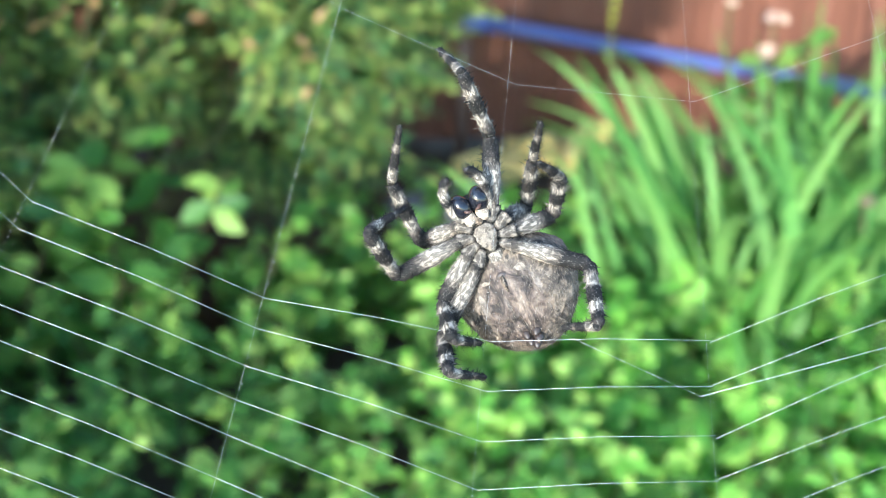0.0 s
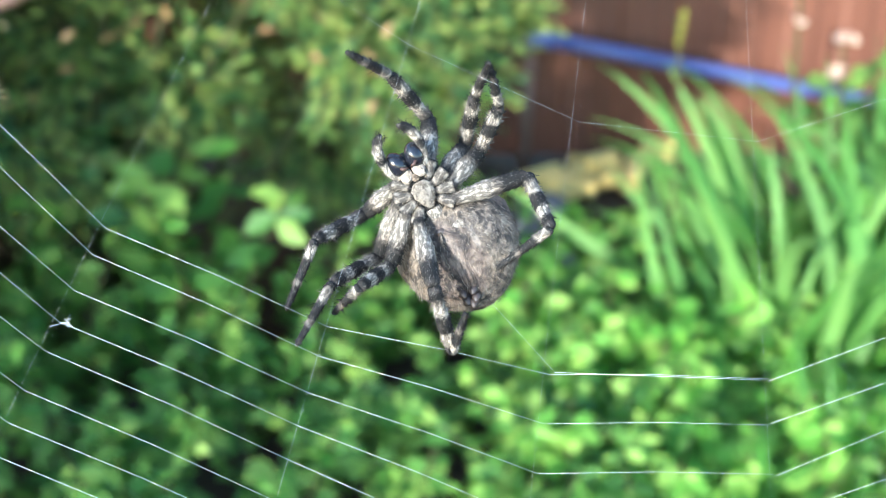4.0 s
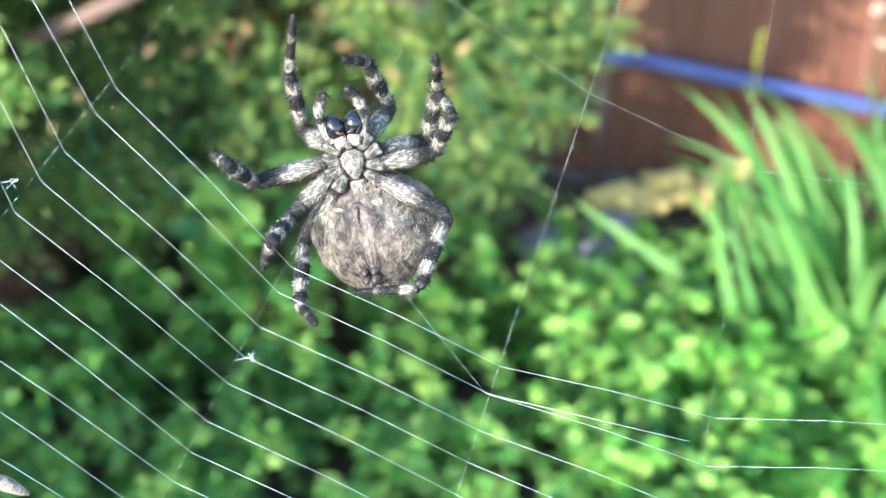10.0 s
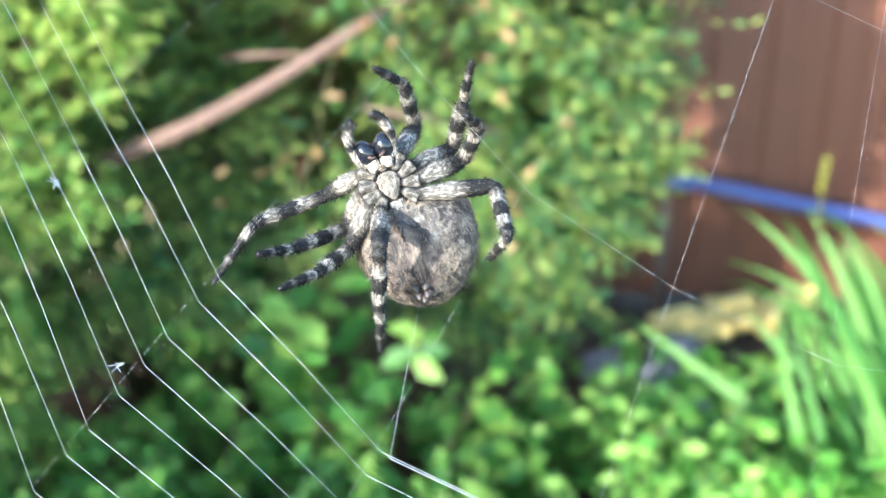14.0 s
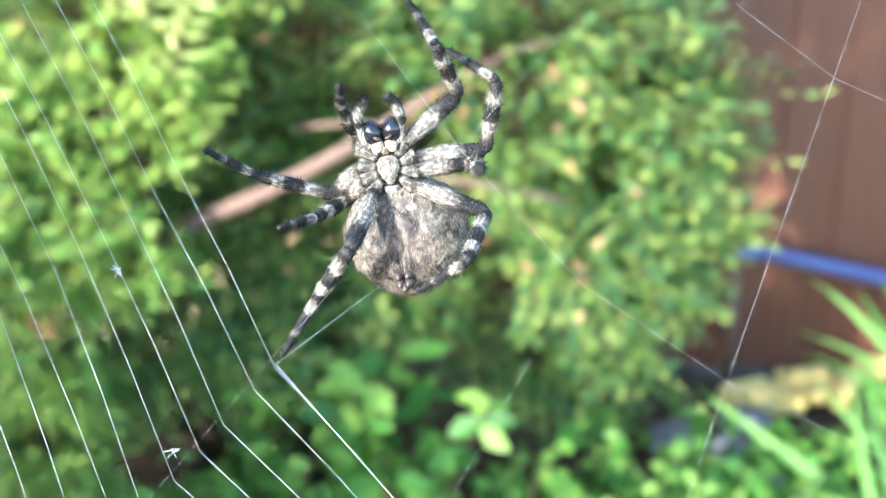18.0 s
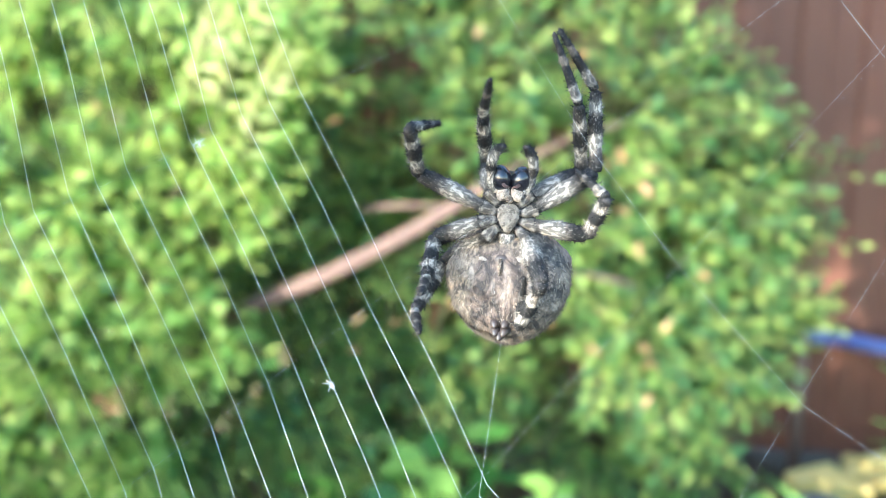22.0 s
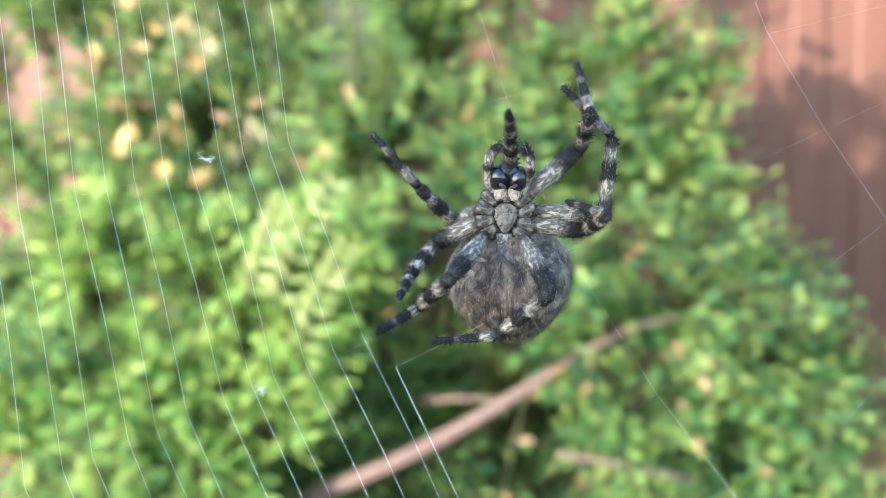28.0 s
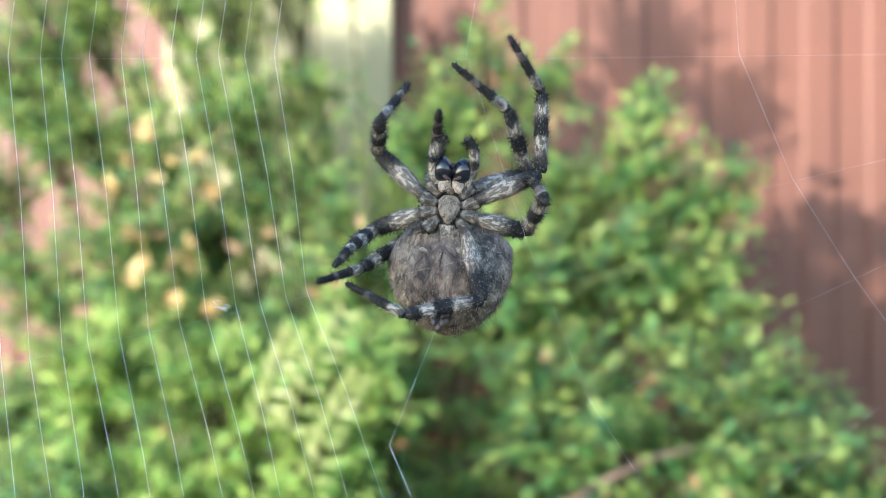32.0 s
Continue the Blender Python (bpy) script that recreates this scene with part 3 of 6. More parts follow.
# low shrub out of view, added to throw shade on the left herbs
build_shrub((-1.15, 0.65, 0), ((-1.2, 1.05, 0.36, 0.17), (-1.1, 0.85, 0.44, 0.18), (-1.2, 0.6, 0.46, 0.20), (-1.15, 0.35, 0.46, 0.20), (-1.1, 0.75, 0.22, 0.2), (-1.15, 0.45, 0.22, 0.2), (-1.05, 0.15, 0.42, 0.19), (-1.1, 0.2, 0.2, 0.17), (-1.0, 0.0, 0.44, 0.16), (-1.0, 0.92, 0.62, 0.12), (-0.90, 0.90, 0.48, 0.14), (-0.80, 0.92, 0.55, 0.13), (-0.72, 0.95, 0.46, 0.13)), 5400, 0.05, 6, "unseen low leafy green shrub added beside the bed to shade its left part", near=20)
build_branch()
build_sprays()
_r = random.Random(77)
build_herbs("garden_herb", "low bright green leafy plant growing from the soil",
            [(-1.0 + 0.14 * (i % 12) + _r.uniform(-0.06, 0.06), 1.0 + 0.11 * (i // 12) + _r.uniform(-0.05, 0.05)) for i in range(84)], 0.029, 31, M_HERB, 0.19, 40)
build_herbs("leafy_weed", "broad-leaved green weed in front of the shaded shrub",
            [(-0.20, 1.55), (-0.10, 1.57), (-0.28, 1.58), (0.98, 1.95), (1.1, 2.0)], 0.058, 32, M_HERB, 0.34, 14)
build_herbs("ground_herb", "small herb covering the sunny soil, sunlight put into its light green",
            [(0.28 + 0.125 * (i % 7) + _r.uniform(-0.05, 0.05), 1.14 + 0.12 * (i // 7) + _r.uniform(-0.05, 0.05)) for i in range(28)], 0.033, 33, M_HERB_SUNLIT, 0.20, 28)
build_herbs("ground_herb", "small herb covering the sunny soil, sunlight put into its light green",
            [(0.28 + 0.125 * (i % 7) + _r.uniform(-0.05, 0.05), 1.60 + 0.11 * (i // 7) + _r.uniform(-0.05, 0.05)) for i in range(28)], 0.030, 34, M_HERB_SUNLIT, 0.10, 20)
build_herbs("ground_herb", "small herb among the sword leaves, sunlight put into its light green",
            [(0.48 + 0.10 * (i % 7) + _r.uniform(-0.05, 0.05), 1.18 + 0.09 * (i // 7) + _r.uniform(-0.04, 0.04)) for i in range(28)], 0.030, 35, M_HERB_SUNLIT, 0.19, 24)
build_gladioli()
build_flowers()
build_sunlit_dry(tall_shrub)
build_dry_leaves(tall_shrub)


# ---- the orb web ----
TILT = radians(13)
WEB = Matrix(((1, 0, 0, 0), (0, math.sin(TILT), -math.cos(TILT), 0.19), (0, math.cos(TILT), math.sin(TILT), 0.9), (0, 0, 0, 1)))
HUB = Vector((0.058, 0.173, 0))
RADIALS = (-83.5, -95, -106.6, -118.4, -130.5, -141.8, -154.5, -166.6, -181, -194, -206, -218, -231, -243, -255, -268, -280, -293, -305, -317, -330, -343, -356, -368, -381, -393, -406, -418.5, -431)
# radius of the innermost sticky turn, of the two guide threads and the step between turns at some angles, in mm
INNER = ((-83.5, 191), (-95, 188), (-106.6, 185), (-118.4, 182.5), (-130.5, 174), (-141.8, 164.5), (-154.5, 161.5), (-166.6, 162.5), (-181, 167.7), (-206, 172), (-270, 160), (-350, 165), (-443.5, 191))
PITCH = ((-83.5, 8.7), (-95, 8.7), (-106.6, 6.0), (-118.4, 5.6), (-130.5, 6.3), (-141.8, 5.0), (-154.5, 4.8), (-166.6, 4.3), (-181, 4.2), (-206, 5), (-350, 6), (-443.5, 8.7))
TEMP = ((-83.5, 150), (-95, 146), (-106.6, 139), (-118.4, 134), (-130.5, 128), (-141.8, 125.5), (-154.5, 126), (-166.6, 127), (-181, 134), (-206, 134), (-270, 125), (-350, 130), (-443.5, 150))
TEMP_IN = ((-83.5, 96), (-118.4, 84), (-149, 80), (-166, 84), (-187, 92), (-230, 99), (-300, 92), (-443.5, 96))
# how far the whole web swings out of rest while the spider tugs at it: seconds, mm across, mm up
SWAY = ((0, -1.0, 6.5), (0.5, -3.8, 6.9), (1, -2.1, 5.2), (1.5, 0.2, 3.0), (3, -3.0, 4.0), (5, -1, 5), (7, 0.5, 8.0), (8, 1, 4), (9, 1.0, 0.5), (9.5, 6.3, 6.6), (10, 5.9, 6.9), (10.5, 8.2, 4.9), (11, 4.0, 7.0),
        (11.5, 6.5, 7.4), (12, 3.5, 6.2), (13, 3.0, 4.5), (15, 3.0, 0.5), (16.5, 1, 1), (18, -1.5, 0.5), (19, 2, 3), (20, 4.5, 6.0), (20.5, 5.8, 1.1), (21, 4.0, 3.0), (21.5, 5.6, 2.8), (22, 8.0, 1.6),
        (23, 1.0, -1.5), (24.5, -4.0, -2.5), (26, -4.5, 2), (27, -5.0, 4.0), (28, -1.5, -1.5), (28.5, -3.3, -0.8), (29, -3.0, -0.6), (29.5, -1.8, -0.5), (30, -2.0, 0.0), (31, -3.4, 1.5), (31.5, -1.2, 0.1), (32, 0.0, -0.5))


def along(table, a):
    for (a0, r0), (a1, r1) in zip(table, table[1:]):
        if a1 <= a <= a0:
            return r0 + (r1 - r0) * (a - a0) / (a1 - a0)
    return table[-1][1]


def on_web(angle, mm, lift=0.0):
    return HUB + Vector((math.cos(radians(angle)), math.sin(radians(angle)), 0)) * mm * 0.001 + Vector((0, 0, lift))


def build_web():
    rnd = random.Random(4)
    web = tagged(new("orb_web"), "half-finished orb web of fine white silk threads", "spider web")
    web.matrix_basis = WEB
    for a in RADIALS:
        bend = rnd.uniform(-0.6, 0.6)
        pts = [on_web(a + bend * math.sin(3.1416 * r / 260), r, 0.0006 * math.sin(r)) for r in (4, 60, 100, 130, 160, 185, 210, 235, 262)]
        part("radial_thread", ring_tube(bmesh.new(), pts, 0.000011 if a == -106.6 else 0.000007, 4), M_SILK, web)
    for k in range(12):
        pts = []
        for a in RADIALS + (RADIALS[0] - 360,):
            pts.append(on_web(a, along(INNER, a) + (k + 0.012 * k * k) * along(PITCH, a) + rnd.gauss(0, 0.45)))
        bm = bmesh.new()
        for p, q in zip(pts, pts[1:]):
            mid = p.lerp(q, 0.5) + (HUB - p).normalized() * 0.0004
            ring_tube(bm, [p, mid, q], 0.000030, 4)
        part("sticky_thread", bm, M_SILK, web)
    for table, rad in ((TEMP, 0.000013), (TEMP_IN, 0.000012)):
        pts = [on_web(a, along(table, a)) for a in RADIALS + (RADIALS[0] - 360,)]
        part("guide_thread", ring_tube(bmesh.new(), pts, rad, 4), M_SILK, web)
    for r in (6, 9, 12, 16):
        part("hub_thread", ring_tube(bmesh.new(), [on_web(12 * i, r + rnd.uniform(-1, 1)) for i in range(31)], 0.00004, 4), M_SILK, web)
    # frame and the stays that hold it
    corners = [(-20, 300), (-75, 290), (-125, 285), (-165, 290), (-215, 275), (-265, 280), (-315, 290)]
    pts = [on_web(a, r) for a, r in corners]
    for p, q in zip(pts, pts[1:] + pts[:1]):
        part("frame_thread", ring_tube(bmesh.new(), [p, p.lerp(q, 0.5) * 0.985 + HUB * 0.015, q], 0.00003, 5), M_SILK, web)
    inv = WEB.inverted()
    for (a, r), far in zip(corners, ((0.72, 1.45, 0.42), (0.62, 1.3, 0.3), (-0.4, 1.25, 0.16), (-0.6, 1.72, 0.7), (-0.75, 1.9, 1.38), (0.1, -1.2, 1.9), (0.6, -1.2, 1.8))):
        part("stay_thread", ring_tube(bmesh.new(), [on_web(a, r), inv @ Vector(far)], 0.00003, 5), M_SILK, web)
    # sticky droplets strung along some radials
    bm = bmesh.new()
    for a in RADIALS[:9]:
        for i in range(70):
            r = 60 + 2.1 * i + rnd.uniform(-0.6, 0.6)
            if rnd.random() < 0.7:
                bmesh.ops.create_icosphere(bm, subdivisions=1, radius=0.00008 * rnd.random() if a == -106.6 else 0.00004, matrix=Matrix.Translation(on_web(a, r)))
    tagged(part("droplets", bm, M_SILK, web), kind="stuff")
    # loose tufts of silk caught on the spiral
    for u, v, s in ((-81, 55.7, 0.9), (-104, 94.4, 0.7), (-114.5, 132.4, 0.8), (-36, -3, 0.35), (-72, 26, 0.35)):
        bm = bmesh.new()
        for _ in range(9):
            c = Vector((u / 1000, v / 1000, 0))
            d = Vector((rnd.gauss(0.5, 0.7), rnd.gauss(-0.3, 0.5), rnd.gauss(0, 0.4))) * 0.0005 * s
            e = Vector((rnd.gauss(0, 0.0004), rnd.gauss(0, 0.0004), 0))
            ring_tube(bm, [c - d + e, c + e * 2, c + d], 0.00004, 4)
        part("silk_tuft", bm, M_SILK, web)
    thing = tagged(new("wrapped_prey"), "small pale silk-wrapped insect hanging in the web", "prey")
    thing.matrix_basis = WEB @ pose(-0.0765, -0.0245, 0, 0, 0, 62)
    bm = ring_tube(bmesh.new(), [(0, 0.0014 * (i - 3), 0) for i in range(7)], [0.0002, 0.0008, 0.0011, 0.0013, 0.0011, 0.0007, 0.0002], 10)
    part("cocoon", bm, M_STERNUM, thing, "grey silk wrapping")
    return web, thing


# ---- the spider ----
def fuzz_bands(name, stops, hair=False):
    """Pale grey-brown, banded along its length, mottled and velvety."""
    m = Mat(name, rough=0.75, spec=0.3)
    g = m.t.nodes.new("ShaderNodeTexCoord")
    sep = m.t.nodes.new("ShaderNodeSeparateXYZ")
    m.link(g.outputs["Generated"], sep.inputs[0])
    v = m.coord()
    wob = m.noise(v, 900, 4, 0.6)
    info = m.t.nodes.new("ShaderNodeObjectInfo")
    own = m.math("MULTIPLY", m.math("SUBTRACT", info.outputs["Random"], 0.5), 0.09)
    at = m.math("ADD", m.math("ADD", sep.outputs[1], own), m.math("MULTIPLY", m.math("SUBTRACT", wob, 0.5), 0.22))
    col = m.ramp(at, stops)
    mot = m.noise(m.coord((1, 0.33, 1)), 1900, 4, 0.65)
    col = m.mix(m.ramp(mot, [(0.46, (0, 0, 0)), (0.505, (0.9, 0.9, 0.9))]), col, m.mix(0.78, col, (0.016, 0.014, 0.014)))
    blo = m.noise(v, 520, 3, 0.6)
    col = m.mix(m.ramp(blo, [(0.52, (0, 0, 0)), (0.64, (0.7, 0.7, 0.7))]), col, (0.05, 0.043, 0.04))
    # fine pale glints painted into the colour
    glint = m.noise(m.coord((1, 0.45, 1)), 4200, 3)
    col = m.mix(m.ramp(glint, [(0.58, (0, 0, 0)), (0.70, (0.4, 0.4, 0.4))]), col, m.mix(0.5, col, (0.80, 0.75, 0.68)))
    return m.color(col).bump(m.math("ADD", mot, wob), 0.7, 0.0003).m


PALE, GREY, DARK = (0.47, 0.415, 0.350), (0.195, 0.165, 0.138), (0.011, 0.011, 0.011)
M_FEMUR = fuzz_bands("femur", [(0.0, DARK), (0.04, DARK), (0.10, GREY), (0.20, PALE), (0.52, PALE), (0.60, GREY), (0.70, DARK), (1.0, DARK)])
M_COXA = fuzz_bands("coxa", [(0.0, DARK), (0.10, DARK), (0.2, GREY), (0.35, (0.42, 0.37, 0.31)), (0.78, (0.42, 0.37, 0.31)), (0.86, GREY), (0.92, DARK), (1.0, DARK)])
M_TIBIA = fuzz_bands("tibia", [(0.0, DARK), (0.14, DARK), (0.21, GREY), (0.30, PALE), (0.38, PALE), (0.44, DARK), (0.64, DARK), (0.70, PALE), (0.80, PALE), (0.86, DARK), (1.0, DARK)])
M_TARSUS = fuzz_bands("tarsus", [(0.0, DARK), (0.06, DARK), (0.13, PALE), (0.25, PALE), (0.31, DARK), (0.55, DARK), (0.60, GREY), (0.66, GREY), (0.70, DARK), (1.0, DARK)])
M_PALP = fuzz_bands("palp", [(0.0, PALE), (0.28, PALE), (0.36, DARK), (0.44, DARK), (0.50, PALE), (0.62, PALE), (0.70, DARK), (1.0, DARK)])


def body_material(name, a, b, c):
    m = Mat(name, rough=0.7, spec=0.35)
    v = m.coord()
    k = m.noise(v, 700, 5, 0.7, 0.4)
    f = m.noise(v, 3000, 4, 0.75)
    col = m.mix(m.ramp(k, [(0.42, (0, 0, 0)), (0.58, (1, 1, 1))]), a, b)
    col = m.mix(m.ramp(f, [(0.5, (0, 0, 0)), (0.62, (1, 1, 1))]), col, c)
    return m.color(col).bump(m.math("ADD", k, f), 0.7, 0.0004).m


M_STERNUM = body_material("sternum", (0.34, 0.295, 0.245), (0.12, 0.10, 0.083), (0.45, 0.395, 0.33))
M_CARAPACE = body_material("carapace", (0.03, 0.026, 0.024), (0.014, 0.013, 0.012), (0.12, 0.105, 0.09))


def abdomen_material():
    """Brown-grey wrinkled skin, with a dark marbled field and pale flecks along its underside."""
    m = Mat("abdomen", rough=0.62, spec=0.4)
    c = m.t.nodes.new("ShaderNodeTexCoord")
    v = m.coord()
    warp = m.noise(v, 160, 4, 0.6)
    wave = m.n("ShaderNodeTexWave", Scale=480.0, Distortion=14.0, Detail=5.0, Detail_Scale=1.3)
    m.link(m.coord((0.55, 1.0, 0.6)), wave.inputs["Vector"])
    fine = m.noise(v, 1500, 5, 0.7)
    soft = m.math("ADD", m.math("MULTIPLY", wave.outputs["Fac"], 0.45), m.math("MULTIPLY", m.noise(v, 900, 3, 0.6), 0.6))
    col = m.mix(soft, (0.075, 0.058, 0.045), (0.33, 0.262, 0.198))
    col = m.mix(m.ramp(warp, [(0.46, (0, 0, 0)), (0.62, (0.75, 0.75, 0.75))]), col, (0.08, 0.069, 0.063))
    col = m.mix(m.ramp(fine, [(0.54, (0, 0, 0)), (0.72, (0.7, 0.7, 0.7))]), col, (0.43, 0.355, 0.28))
    # the marbled field on the underside
    sep = m.t.nodes.new("ShaderNodeSeparateXYZ")
    m.link(c.outputs["Object"], sep.inputs[0])
    dx = m.math("DIVIDE", sep.outputs[0], 0.0062)
    dy = m.math("DIVIDE", m.math("ADD", sep.outputs[1], 0.0085), 0.0078)
    d2 = m.math("ADD", m.math("MULTIPLY", dx, dx), m.math("MULTIPLY", dy, dy))
    front = m.math("GREATER_THAN", sep.outputs[2], 0.001)
    field = m.math("MULTIPLY", m.ramp(m.math("ADD", d2, m.math("MULTIPLY", m.math("SUBTRACT", warp, 0.5), 1.6)), [(0.55, (1, 1, 1)), (1.1, (0, 0, 0))]), front)
    blot = m.noise(m.coord((1.0, 0.6, 1.0)), 240, 4, 0.6, 1.8)
    marb = m.ramp(blot, [(0.40, (0.014, 0.011, 0.011)), (0.47, (0.085, 0.062, 0.053)), (0.56, (0.17, 0.128, 0.104)), (0.64, (0.24, 0.19, 0.155)), (0.72, (0.50, 0.43, 0.35))])
    col = m.mix(m.math("MULTIPLY", field, 0.9), col, marb)
    # paired spots and streaks, and the dark surround of the spinnerets
    for cx, cy, rx, ry, strength, tone in ((2.1, -5.6, 1.3, 1.5, 0.85, (0.03, 0.025, 0.024)), (3.0, -9.2, 1.0, 1.6, 0.8, (0.035, 0.028, 0.026)), (1.1, -7.6, 0.4, 1.5, 0.35, (0.42, 0.37, 0.32)),
                                           (5.0, -6.2, 0.6, 2.4, 0.35, (0.46, 0.41, 0.36)), (0.0, -14.6, 2.6, 2.3, 0.85, (0.03, 0.025, 0.024)), (1.9, -11.9, 0.9, 0.8, 0.6, (0.04, 0.033, 0.03))):
        px = m.math("DIVIDE", m.math("SUBTRACT", m.math("ABSOLUTE", sep.outputs[0]), cx * 0.001), rx * 0.001)
        py = m.math("DIVIDE", m.math("SUBTRACT", sep.outputs[1], cy * 0.001), ry * 0.001)
        away = m.math("ADD", m.math("ADD", m.math("MULTIPLY", px, px), m.math("MULTIPLY", py, py)), m.math("MULTIPLY", m.math("SUBTRACT", blot, 0.5), 3.2))
        spot = m.math("MULTIPLY", m.ramp(away, [(0.45, (strength, strength, strength)), (1.0, (0, 0, 0))]), front)
        col = m.mix(spot, col, tone)
    # grain of dark and pale short hairs
    grain = m.noise(m.coord((1, 0.5, 1)), 1250, 4, 0.68)
    col = m.mix(m.ramp(grain, [(0.49, (0, 0, 0)), (0.60, (0.6, 0.6, 0.6))]), col, (0.062, 0.049, 0.041))
    col = m.mix(m.ramp(grain, [(0.34, (0.42, 0.42, 0.42)), (0.44, (0, 0, 0))]), col, (0.39, 0.315, 0.245))
    col = m.mix(m.math("MULTIPLY", field, 0.5), col, marb)
    # dark and pale tufts along the flanks
    flank = m.ramp(d2, [(0.0, (0, 0, 0)), (0.95, (0, 0, 0)), (1.0, (1, 1, 1))])
    tuft = m.noise(v, 420, 3, 0.6)
    col = m.mix(m.math("MULTIPLY", flank, m.ramp(tuft, [(0.54, (0, 0, 0)), (0.60, (0.8, 0.8, 0.8))])), col, (0.03, 0.026, 0.025))
    col = m.mix(m.math("MULTIPLY", flank, m.ramp(tuft, [(0.36, (0.55, 0.55, 0.55)), (0.42, (0, 0, 0))])), col, (0.39, 0.32, 0.255))
    return m.color(col).bump(m.math("ADD", m.math("MULTIPLY", wave.outputs["Fac"], 0.35), fine), 0.5, 0.0004).m


M_ABDOMEN = abdomen_material()


def shiny(name, col, rough=0.18):
    m = Mat(name, rough=rough, spec=0.8)
    v = m.coord()
    return m.color(m.mix(m.noise(v, 900, 3), col, tuple(1.7 * x for x in col))).bump(m.noise(v, 2500, 2), 0.15, 0.0002).m


M_JAW = shiny("jaw", (0.010, 0.011, 0.016))
M_FANG = shiny("fang", (0.06, 0.028, 0.02), 0.3)
M_RIM = body_material("jaw rim", (0.15, 0.11, 0.08), (0.035, 0.027, 0.022), (0.42, 0.34, 0.26))
M_MOUTH = body_material("mouth plate", (0.50, 0.41, 0.33), (0.10, 0.08, 0.065), (0.62, 0.54, 0.46))
M_SPIN = shiny("spinneret", (0.035, 0.024, 0.02), 0.5)


def hair_material():
    m = Mat("bristle", rough=0.55)
    geo = m.t.nodes.new("ShaderNodeNewGeometry")
    return m.color(m.ramp(geo.outputs["Random Per Island"], [(0.0, (0.016, 0.014, 0.012)), (0.45, (0.075, 0.061, 0.05)), (0.78, (0.27, 0.23, 0.19)), (1.0, (0.66, 0.61, 0.54))])).m


M_HAIR = hair_material()

HIPS = ((-3.0, 3.6), (-3.9, 1.4), (-3.9, -0.9), (-3.0, -3.0), (3.0, 3.6), (3.9, 1.4), (3.9, -0.9), (3.0, -3.0))
LENGTHS = ((12.5, 14.0, 12.5), (12.5, 13.5, 12.0), (9.5, 9.5, 9.0), (13.5, 13.5, 11.0))
MM = 0.001


def bristles(bm, length, radius_at, count, rnd, size):
    """Fine hairs that stand off a limb lying along y."""
    for _ in range(count):
        y = length * rnd.uniform(0.04, 0.97)
        a = rnd.uniform(0, 6.2832)
        r = radius_at(y / length) * 0.93
        out = Vector((math.cos(a), rnd.uniform(0.2, 0.9), math.sin(a))).normalized()
        base = Vector((r * math.cos(a), y, r * math.sin(a)))
        h = size * rnd.uniform(0.5, 1.3)
        w = 0.00004 if rnd.random() < 0.8 else 0.00007
        side = Vector((-math.sin(a), 0, math.cos(a))) * w
        tip = base + out * h
        v = [bm.verts.new(base + side), bm.verts.new(base - side), bm.verts.new(base + Vector((0, w * 2, 0))), bm.verts.new(tip)]
        for q in ((0, 1, 3), (1, 2, 3), (2, 0, 3)):
            bm.faces.new([v[i] for i in q])


def spines(bm, length, radius_at, count, rnd, size):
    """Stout pointed spines set in loose rows along a limb."""
    for i in range(count):
        y = length * (0.10 + 0.84 * (i + rnd.random()) / count)
        a = 1.2566 * i + rnd.uniform(-0.5, 0.5)
        r = radius_at(y / length) * 0.9
        base = Vector((r * math.cos(a), y, r * math.sin(a)))
        out = Vector((math.cos(a), rnd.uniform(0.35, 0.9), math.sin(a))).normalized()
        h = size * rnd.uniform(0.7, 1.2)
        ring_tube(bm, [base, base + out * h * 0.55, base + out * h + Vector((0, h * 0.12, 0))], [0.00005, 0.00004, 0.00001], 4)


def tufts(bm, count, rnd, size, at):
    """Short hairs lying back over a rounded part; at gives the place for a direction."""
    for _ in range(count):
        d = Vector((rnd.gauss(0, 1), rnd.gauss(0, 1), abs(rnd.gauss(0, 1)))).normalized()
        base = at(d)
        out = (d + Vector((rnd.gauss(0, 0.3), -0.8, rnd.gauss(0, 0.2)))).normalized()
        side = out.orthogonal().normalized() * 0.00003
        v = [bm.verts.new(base + side), bm.verts.new(base - side), bm.verts.new(base + out.cross(side)), bm.verts.new(base + out * size * rnd.uniform(0.5, 1.3))]
        for f in ((0, 1, 3), (1, 2, 3), (2, 0, 3)):
            bm.faces.new([v[i] for i in f])


def limb(profile, length, rnd, squash=1.0, hair=0.0008, many=420, thorns=0):
    """A tapered limb along y; profile holds (share of the length, radius in mm)."""
    bm = bmesh.new()
    pts, radii = [], []
    n = 26
    ps = [p for p, _ in profile]
    rs = [r for _, r in profile]
    for i in range(n + 1):
        f = i / n
        pts.append((0, length * f, 0))
        radii.append(float(np.interp(f, ps, rs)) * MM * (1 + 0.05 * math.sin(i * 2.1)))
    ring_tube(bm, pts, radii, 14, squash)

    def radius(f):
        return float(np.interp(f, ps, rs)) * MM

    bristles(bm, length, radius, many, rnd, hair)
    bristles(bm, length, radius, 40, rnd, hair * 1.9)
    if thorns:
        spines(bm, length, radius, thorns, rnd, 0.0013)
    return bm


def ovoid(rx, ry, rz, seg=24, rings=16, shape=None):
    bm = bmesh.new()
    bmesh.ops.create_uvsphere(bm, u_segments=seg, v_segments=rings, radius=1)
    for v in bm.verts:
        p = v.co.copy()
        if shape:
            p = shape(p)
        v.co = Vector((p.x * rx, p.y * ry, p.z * rz))
    return bm


